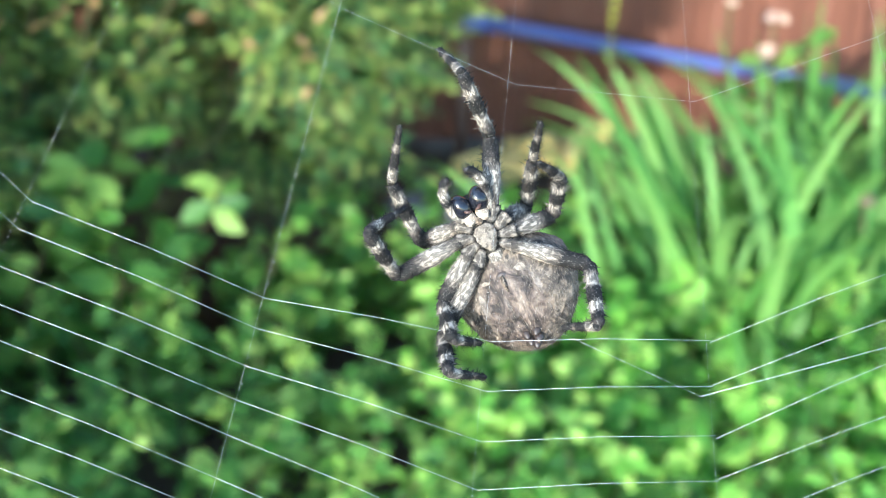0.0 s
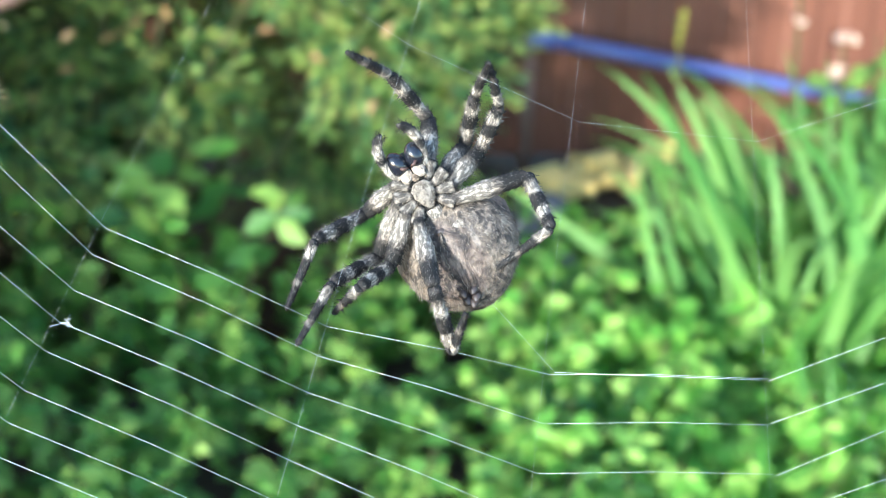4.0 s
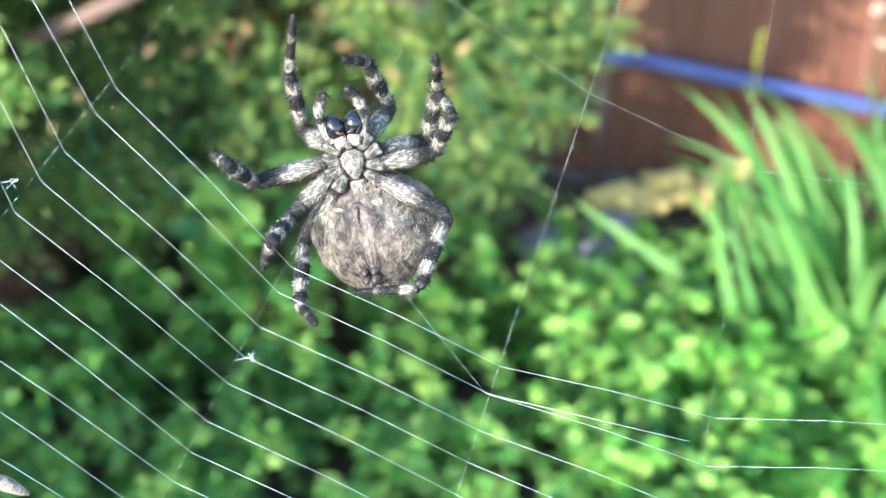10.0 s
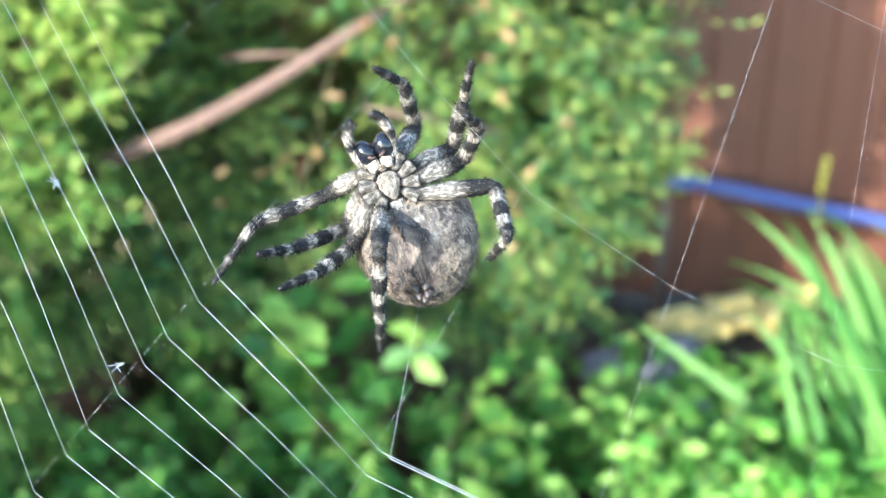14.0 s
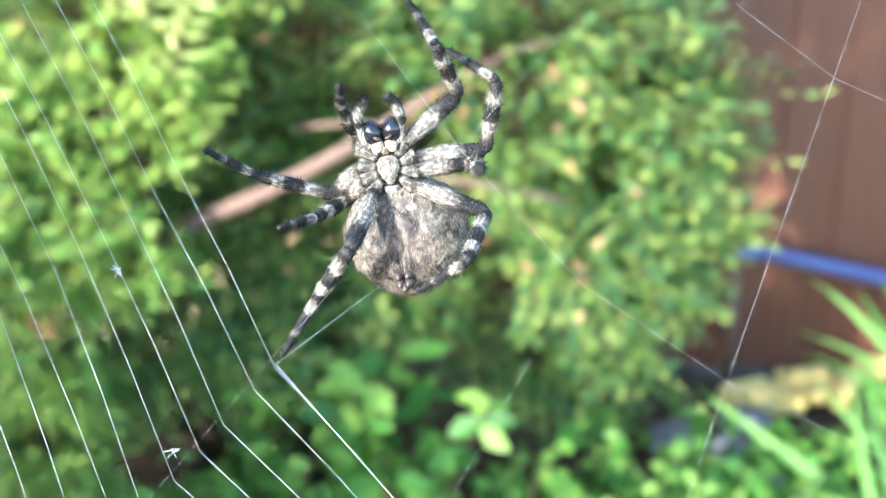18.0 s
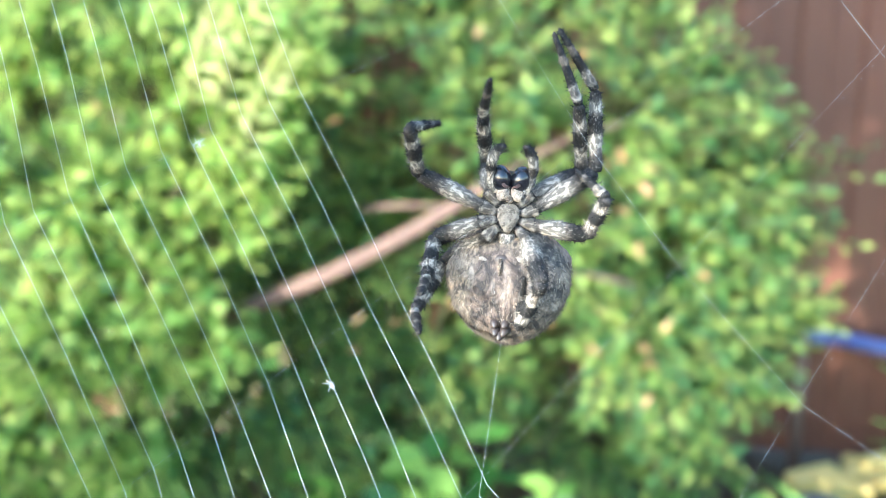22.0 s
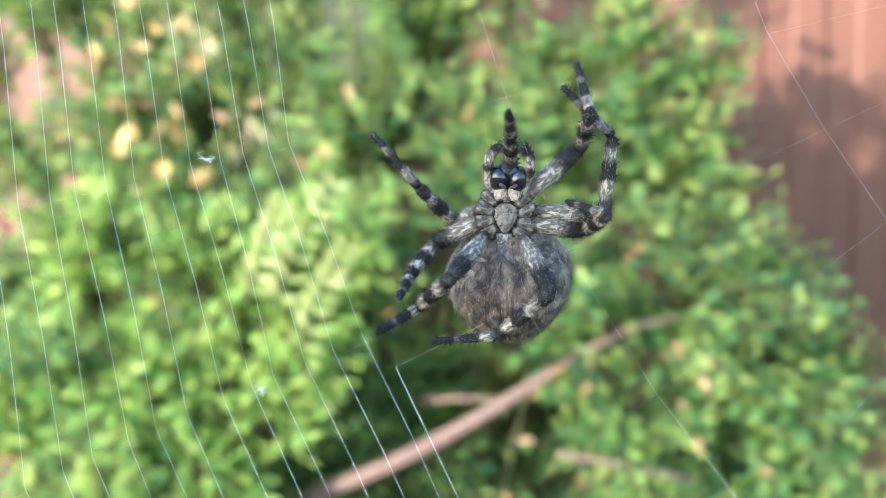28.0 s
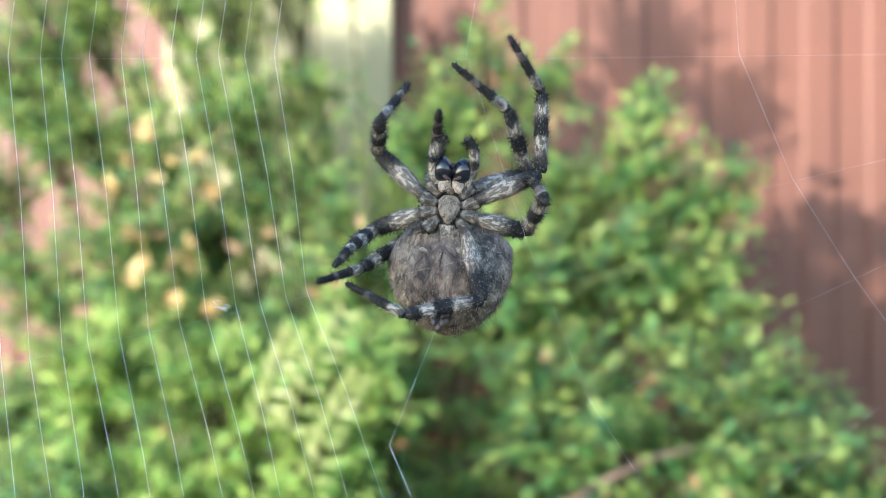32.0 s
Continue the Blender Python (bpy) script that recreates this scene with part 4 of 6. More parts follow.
def abdomen_form(p):
    """Broad-shouldered, blunt behind, flatter below, with two humps on the shoulders of the back."""
    w = 1.0 + 0.10 * p.y - 0.06 * p.y * p.y
    q = Vector((p.x * w, p.y, p.z * (0.82 if p.z > 0 else 1.0)))
    for sx in (-1, 1):
        d = (p - Vector((sx * 0.72, 0.45, -0.52))).length
        q += Vector((sx * 0.75, 0.25, -0.5)) * 0.17 * math.exp(-(d / 0.33) ** 2)
    q += p * (0.020 * noise.noise(p * 3.1) + 0.010 * noise.noise(p * 9.0) + (0.006 if p.y > 0 else 0.006 + 0.003 * min(1, -2 * p.y)) * math.sin(38 * p.y + 9 * noise.noise(p * 2.2)))
    return q


def build_spider():
    rnd = random.Random(9)
    spider = tagged(new("spider"), "large grey-brown hairy orb-weaver spider with banded legs on its web", "spider")
    part("carapace", ovoid(4.9 * MM, 6.6 * MM, 3.2 * MM, 28, 18, lambda p: Vector((p.x * (1 - 0.28 * max(0, p.y)), p.y, p.z))), M_CARAPACE, spider, m=pose(0, 1.4 * MM, -3.4 * MM))
    bm = ovoid(1.75 * MM, 2.45 * MM, 0.6 * MM, 40, 16, lambda p: Vector((p.x * (1 + 0.42 * p.y) * (1 + 0.07 * math.cos(11 * math.atan2(p.y, abs(p.x)))), p.y, p.z + 0.18 * noise.noise(p * 3))))
    tufts(bm, 420, rnd, 0.0006, lambda d: Vector((d.x * 1.6 * (1 + 0.42 * d.y), d.y * 2.3, abs(d.z) * 0.56)) * MM)
    part("sternum", bm, M_STERNUM, spider, "pale grey-brown shield", pose(0, -0.1 * MM, -0.2 * MM))
    part("waist", ring_tube(bmesh.new(), [(0, -2.4 * MM, -1.6 * MM), (0, -5 * MM, -2.6 * MM)], 1.5 * MM, 12), M_COXA, spider)
    for x, y in HIPS:
        d = Vector((x, y, 0)).normalized()
        a, b = Vector((x, y, -0.6)) - d * 2.5, Vector((x, y, -0.5)) + d * 1.1
        bm = limb(((0, 0.3), (0.12, 0.55), (0.4, 0.82), (0.75, 1.08), (0.93, 1.12), (1, 0.7)), (b - a).length * MM, rnd, 1.0, 0.00045, 260)
        part("coxa", bm, M_COXA, spider, m=pose(a.x * MM, a.y * MM, a.z * MM, 0, 0, math.degrees(math.atan2(-d.x, d.y))))
    for s in (-1, 1):
        part("jaw", ovoid(1.7 * MM, 2.25 * MM, 1.9 * MM, 24, 16, lambda p: Vector((p.x * (1 - 0.12 * p.y), p.y, p.z))), M_JAW, spider, "glossy black jaw", pose(s * 1.62 * MM, 6.4 * MM, 0.4 * MM, 18, 0, -s * 10))
        part("fang", ring_tube(bmesh.new(), [Vector((s * 1.6, 5.6, 1.6)) * MM, Vector((s * 0.9, 5.0, 2.1)) * MM, Vector((s * 0.2, 4.9, 2.0)) * MM], [0.35 * MM, 0.25 * MM, 0.06 * MM], 8), M_FANG, spider)
        part("mouth_plate", ovoid(1.05 * MM, 1.35 * MM, 0.75 * MM, 16, 10), M_MOUTH, spider, "cream and brown mouth plate", pose(s * 1.15 * MM, 3.9 * MM, 0.5 * MM, 0, 0, s * 25))
        pts = [Vector((s * x, y, z)) * MM for x, y, z in ((2.3, 4.2, -0.2), (3.1, 6.0, 0.4), (3.5, 8.0, 1.6), (3.2, 9.8, 2.6), (2.4, 11.0, 3.6), (1.5, 11.5, 4.3))]
        fine = [pts[i].lerp(pts[i + 1], f) for i in range(5) for f in (0.0, 0.25, 0.5, 0.75)] + [pts[5]]
        bm = ring_tube(bmesh.new(), fine, [MM * float(np.interp(i / 4, range(6), (0.85, 0.95, 0.82, 0.9, 0.8, 0.35))) * (0.86 if i % 7 == 6 else 1) for i in range(21)], 12)
        for _ in range(420):
            i = rnd.randrange(1, 20)
            run = (fine[i + 1] - fine[i - 1]).normalized()
            out = run.orthogonal().normalized()
            out.rotate(Matrix.Rotation(rnd.uniform(0, 6.283), 3, run))
            base = fine[i].lerp(fine[i + 1], rnd.random()) + out * 0.0007
            tip = base + (out + run * rnd.uniform(0.2, 0.9)) * 0.0008 * rnd.uniform(0.5, 1.3)
            w = run.cross(out) * 0.000035
            v = [bm.verts.new(base + w), bm.verts.new(base - w), bm.verts.new(base + run * 0.00006), bm.verts.new(tip)]
            for q in ((0, 1, 3), (1, 2, 3), (2, 0, 3)):
                bm.faces.new([v[k] for k in q])
        part("feeler", bm, M_PALP, spider, "short banded feeler")
    part("lip", ovoid(0.7 * MM, 0.75 * MM, 0.5 * MM, 14, 10), M_RIM, spider, m=pose(0, 3.05 * MM, 0.55 * MM))
    belly = part("abdomen", ovoid(10.6 * MM, 10.3 * MM, 9.0 * MM, 130, 90, abdomen_form), M_ABDOMEN, spider, "brown-grey wrinkled round abdomen")
    for v in belly.data.vertices:
        v.co += Vector((0, -7.7, -3.0)) * MM
    for x, y, a in ((-0.9, -13.6, 20), (0.9, -13.6, -20), (-0.75, -14.9, 12), (0.75, -14.9, -12), (0, -15.6, 0)):
        bm = ring_tube(bmesh.new(), [(0, 0, 0), (0, -0.3 * MM, 0.9 * MM), (0, -0.8 * MM, 1.8 * MM)], [0.95 * MM, 0.78 * MM, 0.25 * MM], 10)
        part("spinneret", bm, M_SPIN, belly, m=pose(x * 1.1 * MM, y * MM, 2.3 * MM, 0, 0, a))
    part("genital_plate", ovoid(1.3 * MM, 1.0 * MM, 0.7 * MM, 14, 10), M_SPIN, belly, m=pose(0, -3.2 * MM, 3.1 * MM))
    part("genital_hook", ring_tube(bmesh.new(), [Vector((0, -3.2, 3.5)) * MM, Vector((0, -4.4, 4.4)) * MM, Vector((0, -5.8, 4.3)) * MM], [0.5 * MM, 0.42 * MM, 0.15 * MM], 8), M_RIM, belly)
    for s in (-1, 1):
        part("lung_cover", ovoid(1.6 * MM, 1.1 * MM, 0.5 * MM, 14, 10), M_STERNUM, belly, m=pose(s * 3.2 * MM, -3.4 * MM, 2.75 * MM, 0, s * 16, s * 20))
    bm = bmesh.new()
    for _ in range(4000):
        p = Vector((rnd.gauss(0, 1), rnd.gauss(0, 1), rnd.gauss(0, 1))).normalized()
        q = abdomen_form(p)
        base = Vector((q.x * 10.6, q.y * 10.25 - 7.7, q.z * 8.95 - 3.0)) * MM
        out = (0.5 * p + Vector((0.9 * noise.noise(p * 2.2), -1.0 + 0.6 * noise.noise(p * 2.2 + Vector((9, 0, 0))), 0)) + Vector((rnd.gauss(0, 0.2), rnd.gauss(0, 0.2), rnd.gauss(0, 0.2)))).normalized()
        side = out.orthogonal().normalized() * 0.00003
        v = [bm.verts.new(base + side), bm.verts.new(base - side), bm.verts.new(base + out.cross(side)), bm.verts.new(base + out * rnd.uniform(0.0007, 0.0013))]
        for f in ((0, 1, 3), (1, 2, 3), (2, 0, 3)):
            bm.faces.new([v[i] for i in f])
    tagged(part("hairs", bm, M_HAIR, belly), kind="stuff")
    legs = []
    kinds = []
    for f, t, m in LENGTHS:
        kinds.append((mesh_of("femur", limb(((0, 0.85), (0.06, 1.12), (0.14, 1.0), (0.2, 1.18), (0.45, 1.54), (0.75, 1.44), (0.93, 1.28), (1, 0.9)), f * MM, rnd, thorns=9), M_FEMUR),
                      mesh_of("tibia", limb(((0, 0.9), (0.05, 1.2), (0.2, 1.14), (0.25, 1.0), (0.45, 1.24), (0.75, 1.12), (0.95, 0.98), (1, 0.65)), t * MM, rnd, 1.0, 0.0008, thorns=14), M_TIBIA),
                      mesh_of("tarsus", limb(((0, 0.65), (0.05, 0.84), (0.3, 0.76), (0.6, 0.64), (0.66, 0.58), (0.8, 0.52), (0.95, 0.42), (1, 0.15)), m * MM, rnd, 1.0, 0.0006, 300, thorns=14), M_TARSUS)))
    for i in range(8):
        fm, tm, mm = kinds[i % 4]
        leg = new("leg", fm)
        leg.parent = spider
        shin = new("shin", tm)
        shin.parent = leg
        foot = new("foot", mm)
        foot.parent = leg
        legs.append((leg, shin, foot))
    line = tagged(part("silk_line", ring_tube(bmesh.new(), [(0, 0, 0), (0, 0.015, 0), (0, 0.030, 0)], 0.000018, 4), M_SILK), "fresh silk thread drawn from the spider to the web", "silk thread")
    laid = tagged(part("laid_thread", ring_tube(bmesh.new(), [(0, 0, 0), (0, 0.018, 0), (0, 0.036, 0)], 0.00004, 4), M_SILK), "bright newly laid silk thread between two spokes of the web", "silk thread")
    return spider, belly, legs, line, laid


orb_web, wrapped_prey = build_web()
spider, belly, legs, silk_line, laid_thread = build_spider()

# Where the spider stands: seconds; place in mm, nod, lean, heading and turn of the body and bend of its abdomen in degrees; end of the fresh thread;
# then knee, ankle and tip of each leg in mm from the middle of the body.
STANCES = []


def stance(t, body, end, *joints):
    STANCES.append((t, np.array(body, float), np.array(end, float), np.array(joints, float).reshape(8, 3, 3)))


stance(0, (41.0, 197.4, 906.6, -27.5, -1.9, -9.6, 27.2, -0.4), (77.5, -20.6),
       (-10.3, 4.3, -10.6, -10.1, 15.4, -2.0, -4.4, 22.6, 6.4),
       (-16.3, 1.0, -1.7, -16.9, 9.6, 8.7, -9.4, 10.6, -0.7),
       (-11.6, -6.4, -1.4, -12.8, -12.1, 6.1, -8.8, -15.4, -1.3),
       (-13.8, -11.0, -1.8, -15.6, -16.1, 10.5, -10.7, -20.5, 1.7),
       (8.3, 14.9, -1.7, 8.2, 25.2, 7.7, 7.4, 32.0, -2.8),
       (8.7, 1.2, -12.0, 12.6, 7.9, -0.9, 15.6, 12.4, 9.8),
       (11.8, -1.9, -5.6, 15.4, 3.1, 1.6, 12.3, 7.0, 9.2),
       (13.0, -11.9, -1.8, 9.9, -17.8, 9.9, 3.3, -18.5, 1.1))
stance(1, (37.6, 197.8, 908.1, -26.9, -1.8, -8.6, 17.3, -1.7), (74.9, -19.7),
       (-7.4, 6.0, -12.0, -9.8, 13.9, -0.6, -7.5, 18.0, 11.0),
       (-16.3, 2.6, -1.7, -16.3, 12.6, 7.3, -10.4, 15.2, -2.9),
       (-11.3, -6.8, -1.4, -9.3, -11.4, 6.6, -4.9, -13.3, -1.0),
       (-12.7, -9.7, -7.0, -11.8, -19.7, 2.0, -4.4, -22.8, -5.4),
       (7.3, 15.3, -1.7, 5.9, 21.1, 10.9, -5.6, 25.9, 9.7),
       (11.6, -1.0, -10.1, 13.6, 5.0, 1.9, 12.9, 12.3, 11.4),
       (13.3, -2.2, -1.4, 15.1, 2.9, 6.4, 10.9, 7.4, -0.1),
       (14.4, -10.1, -1.8, 8.8, -13.1, 10.1, -1.8, -15.7, 9.0))
stance(2, (24.0, 199.7, 916.0, -26.9, -1.8, -7.9, 33.7, -4.4), (77.4, -18.9),
       (3.9, 10.5, -8.3, 4.5, 16.9, 4.2, 7.7, 19.9, 15.9),
       (-15.3, 6.4, -1.7, -12.5, 12.5, 9.9, -0.7, 10.6, 8.7),
       (-10.4, -2.4, -7.2, -19.9, -2.3, -6.3, -28.8, -2.3, -5.4),
       (-4.1, -8.9, 11.6, -9.9, -20.0, 6.7, -7.6, -30.7, 5.6),
       (9.9, 5.6, -10.7, 13.4, 11.4, 1.6, 18.7, 20.0, 8.9),
       (7.0, 1.3, -12.6, 12.7, 1.6, -0.4, 17.5, 1.7, 10.6),
       (8.2, 1.4, -8.7, 13.8, 1.5, -1.0, 16.6, 1.3, 7.6),
       (14.6, -9.8, -1.8, 10.7, -17.7, 8.4, 0.7, -22.1, 7.3))
stance(3, (19.2, 199.8, 916.3, -26.9, -1.8, -7.3, 38.2, -6.3), (40.6, -11.2),
       (-10.8, 4.8, -10.2, -24.7, 3.1, -8.8, -34.2, -5.0, -7.5),
       (-14.5, -2.7, -5.7, -24.7, -4.4, 3.0, -27.9, -8.9, 13.6),
       (-11.3, -5.8, -3.8, -16.2, -7.0, 4.2, -20.1, -5.2, 12.2),
       (-10.6, -14.1, -1.8, -4.9, -23.9, 5.5, 4.7, -24.5, 0.2),
       (2.4, 12.2, -9.6, 1.5, 17.1, 3.5, -0.3, 23.4, 14.1),
       (9.8, 10.3, -7.0, 13.7, 12.3, 5.7, 20.7, 12.9, -4.0),
       (9.9, 2.9, -6.8, 15.7, 5.8, 0.1, 20.5, 11.9, 4.6),
       (13.6, -11.2, -1.8, 11.9, -24.0, 2.1, 3.9, -30.0, -2.4))
stance(3.5, (19.8, 200.1, 917.8, -26.9, -1.8, -6.9, 31.8, -4.1), (39.3, -9.6),
       (-10.7, 1.5, -10.1, -20.6, -0.8, -0.5, -30.2, -8.7, 0.8),
       (-10.6, -5.9, -8.1, -19.8, -7.7, 1.7, -28.7, -12.9, 7.9),
       (-10.5, -7.7, -1.4, -16.6, -7.4, 5.8, -24.3, -8.8, 1.3),
       (-4.2, -13.0, 8.5, -7.1, -23.7, 0.9, -2.4, -19.7, 10.0),
       (6.2, 10.4, -10.5, 4.0, 18.6, 0.7, 0.6, 21.9, 12.3),
       (9.8, 4.3, -11.1, 14.8, 9.8, 0.1, 18.9, 11.8, 11.2),
       (11.1, 1.9, -6.1, 17.4, 6.1, -0.4, 19.2, 12.0, 6.2),
       (16.4, -4.3, -1.8, 16.1, -14.0, 7.5, 5.3, -16.1, 6.4))
stance(5.5, (15.1, 199.8, 916.7, -26.8, -1.5, -5.8, 24.9, -1.1), (44.7, -12.5),
       (-6.7, 8.9, -11.2, -7.5, 19.6, -2.2, -4.9, 26.1, 8.1),
       (-16.3, 2.1, -1.7, -19.9, 8.5, 9.6, -16.8, 9.6, -1.9),
       (-12.0, -5.7, -1.4, -12.4, -10.8, 6.6, -12.2, -12.9, -2.2),
       (-13.9, -8.2, -6.6, -15.9, -18.0, 2.4, -14.5, -23.6, -7.0),
       (10.3, 13.7, -1.7, 8.1, 24.8, 6.4, 4.1, 32.0, -3.1),
       (12.2, 3.2, -9.7, 15.6, 9.5, 1.8, 17.0, 13.8, 12.9),
       (13.1, 1.1, -1.4, 18.7, 6.8, 3.7, 17.5, 13.5, 9.5),
       (12.2, -12.8, -1.8, 6.1, -18.8, 8.6, -0.1, -16.9, -0.3))
stance(6, (10.6, 199.8, 916.5, -26.8, -1.5, -5.5, 15.4, -2.4), (41.9, -13.5),
       (-5.3, 10.8, -10.4, -6.6, 15.5, 2.7, -7.5, 21.5, 13.6),
       (-16.3, 2.6, -1.7, -18.8, 7.2, 10.7, -16.3, 9.3, -0.9),
       (-11.8, -6.2, -1.4, -9.7, -12.0, 5.8, -6.2, -13.3, -2.4),
       (-11.4, -7.7, -9.9, -11.2, -21.2, -8.6, -5.9, -23.2, 0.8),
       (7.9, 15.0, -1.7, 2.6, 25.9, 5.2, -7.0, 28.5, -2.4),
       (13.5, 3.0, -8.4, 16.0, 10.3, 2.7, 14.8, 13.7, 14.2),
       (13.2, 1.0, -1.4, 18.6, 8.7, -0.5, 16.4, 13.5, 6.9),
       (12.6, -12.4, -1.8, 6.7, -16.3, 9.6, -1.5, -15.8, 2.3))
stance(7, (4.8, 201.7, 924.6, -26.7, -1.5, -4.9, 16.8, -3.9), (-0.7, -11.6),
       (-12.9, 2.9, -8.1, -12.7, 13.3, 1.3, -3.9, 11.6, 10.0),
       (-14.0, -5.8, -1.7, -24.6, 2.5, -0.4, -29.5, 11.9, 5.3),
       (-11.6, -6.4, -1.4, -13.8, -8.3, 7.6, -16.1, -6.7, -1.0),
       (-7.4, -9.3, 10.6, -12.3, -21.8, 9.2, -14.4, -31.8, 5.2),
       (8.6, 8.6, -10.5, 9.1, 17.4, 0.4, 6.7, 20.6, 12.3),
       (13.7, 6.6, -6.3, 17.8, 13.1, 4.8, 21.7, 18.4, 14.8),
       (12.9, 1.9, -1.4, 18.8, 5.8, 4.9, 17.0, 8.0, 13.4),
       (16.2, -5.5, -1.8, 25.0, 1.5, 5.7, 25.6, 12.3, 4.0))
stance(7.5, (3.2, 200.2, 918.2, -26.7, -1.5, -4.7, 16.8, 0.1), (-4.2, -11.6),
       (-9.4, 5.6, -11.0, -11.4, 15.7, -1.5, -3.7, 11.7, 7.4),
       (-14.1, -5.5, -2.7, -20.8, -0.4, 7.8, -31.4, 4.2, 4.2),
       (-12.6, -4.7, -1.4, -15.7, -3.3, 7.4, -17.7, -3.4, -1.3),
       (-5.7, -6.7, 12.2, -11.2, -17.4, 6.1, -16.4, -27.1, 5.0),
       (10.5, 7.2, -9.9, 12.0, 19.0, -2.5, 11.9, 30.3, 2.7),
       (15.6, 5.7, -1.7, 20.0, 15.4, 6.5, 15.8, 23.2, -1.7),
       (12.8, 2.2, -1.4, 20.6, 7.3, 0.2, 23.5, 10.9, 8.0),
       (13.6, -2.4, -8.8, 18.1, -3.5, 3.8, 24.3, -4.5, -5.2))
stance(8, (-0.2, 203.1, 930.4, -26.7, -1.5, -4.4, 27.7, -4.9), (10.6, -3.2),
       (-9.7, 3.3, -11.0, -17.7, 5.6, 0.2, -22.2, 5.8, 11.9),
       (-13.1, -7.0, -1.7, -18.9, -5.2, 10.3, -28.3, -0.7, 4.3),
       (-12.2, -5.4, -1.4, -18.8, -5.7, 5.4, -25.5, -1.6, 0.9),
       (-10.4, -14.2, -1.8, -7.4, -20.6, 9.7, 1.1, -25.2, 4.5),
       (6.4, 8.0, -11.7, 4.0, 16.7, -0.9, 2.0, 21.6, 10.4),
       (10.2, 4.3, -10.9, 14.3, 10.5, 0.4, 17.3, 12.3, 11.9),
       (13.2, 0.5, -1.7, 17.5, 6.1, 4.7, 16.7, 12.3, 11.2),
       (16.1, -5.8, -1.8, 22.9, -9.8, 9.1, 27.2, -12.4, -0.7))
stance(8.5, (-12.2, 203.0, 930.0, -26.7, -1.4, -4.2, 30.3, -2.2), (6.1, -2.6),
       (-13.2, 5.0, -7.5, -22.7, 3.6, 2.7, -28.9, -5.6, 8.4),
       (-11.2, -2.1, -10.0, -17.6, -3.5, 1.8, -21.7, -4.7, 13.0),
       (-9.6, -3.7, -7.6, -14.1, -6.1, 0.4, -20.4, -7.2, 6.7),
       (-4.7, -15.2, 5.0, -5.2, -22.7, -6.2, 4.1, -28.5, -5.1),
       (2.0, 11.8, -9.8, 1.6, 15.4, 3.7, 3.1, 17.9, 15.8),
       (7.2, 8.8, -10.0, 13.2, 14.4, 0.7, 19.1, 11.8, 10.9),
       (9.0, 3.5, -7.2, 13.2, 5.3, 1.1, 16.1, 7.2, 9.4),
       (15.8, -1.8, -4.7, 17.9, -7.5, 7.4, 20.7, -15.3, 0.2))
stance(9, (-4.2, 202.6, 928.4, -26.8, -1.4, -4.0, 27.2, -5.6), (12.4, -4.2),
       (-12.3, 2.0, -8.7, -22.3, 0.6, 1.0, -32.4, -4.3, 6.5),
       (-12.1, -4.0, -8.2, -21.5, -6.0, 1.3, -26.5, -8.1, 12.0),
       (-11.7, -6.2, -1.4, -17.4, -9.0, 5.6, -23.8, -8.0, -0.6),
       (-10.7, -11.7, -7.4, -12.8, -18.5, 4.1, -13.7, -22.9, -5.9),
       (5.2, 9.0, -11.6, 5.3, 14.1, 1.5, 3.1, 17.6, 13.3),
       (10.7, 3.9, -10.7, 14.2, 8.5, 1.5, 17.2, 10.7, 12.9),
       (11.2, -0.5, -6.6, 15.8, 3.7, 0.5, 16.3, 9.6, 7.3),
       (13.2, -11.7, -1.8, 10.7, -18.4, 9.6, 1.7, -18.9, 3.3))
stance(10, (-13.3, 203.6, 932.4, -26.5, -1.4, -3.4, 12.8, -1.8), (8.4, -2.9),
       (-7.5, 8.0, -11.3, -6.9, 16.7, -0.4, -3.3, 23.9, 9.2),
       (-16.3, 0.6, -1.7, -18.4, 3.4, 11.3, -21.7, 6.6, 0.2),
       (-11.8, -6.1, -1.4, -14.9, -9.8, 6.7, -18.2, -13.3, -0.9),
       (-11.2, -9.6, -9.0, -13.8, -20.4, -1.4, -10.6, -23.7, 8.7),
       (7.7, 8.9, -10.8, 5.9, 15.3, 1.5, 2.8, 14.6, 13.6),
       (12.5, 1.8, -9.6, 16.0, 8.4, 1.7, 16.6, 12.5, 12.9),
       (13.3, -1.1, -1.4, 17.3, 3.9, 5.6, 15.1, 10.7, 0.0),
       (13.3, -11.7, -1.8, 7.2, -20.3, 6.6, -3.7, -20.3, 5.5))
stance(11, (-16.3, 203.7, 932.8, -25.8, -1.3, -2.8, 10.5, -1.2), (6.8, -3.2),
       (-7.7, 7.5, -11.4, -6.6, 19.1, -3.7, -2.1, 22.6, 7.5),
       (-16.3, 2.2, -1.7, -18.6, 6.9, 10.7, -18.3, 10.9, -0.6),
       (-12.7, -4.4, -1.4, -13.1, -10.2, 6.1, -12.8, -13.1, -2.4),
       (-11.4, -8.7, -9.4, -15.4, -19.3, -2.1, -12.9, -22.6, 8.1),
       (11.7, 9.8, -7.0, 7.8, 23.2, -5.6, -1.0, 30.2, -0.0),
       (13.9, 3.2, -7.8, 17.7, 10.9, 2.5, 14.7, 13.1, 14.0),
       (13.4, -0.8, -1.4, 17.0, 4.8, 5.3, 12.9, 10.3, -0.5),
       (9.6, -12.1, -8.1, 6.0, -15.1, 4.6, -0.3, -16.5, -4.3))
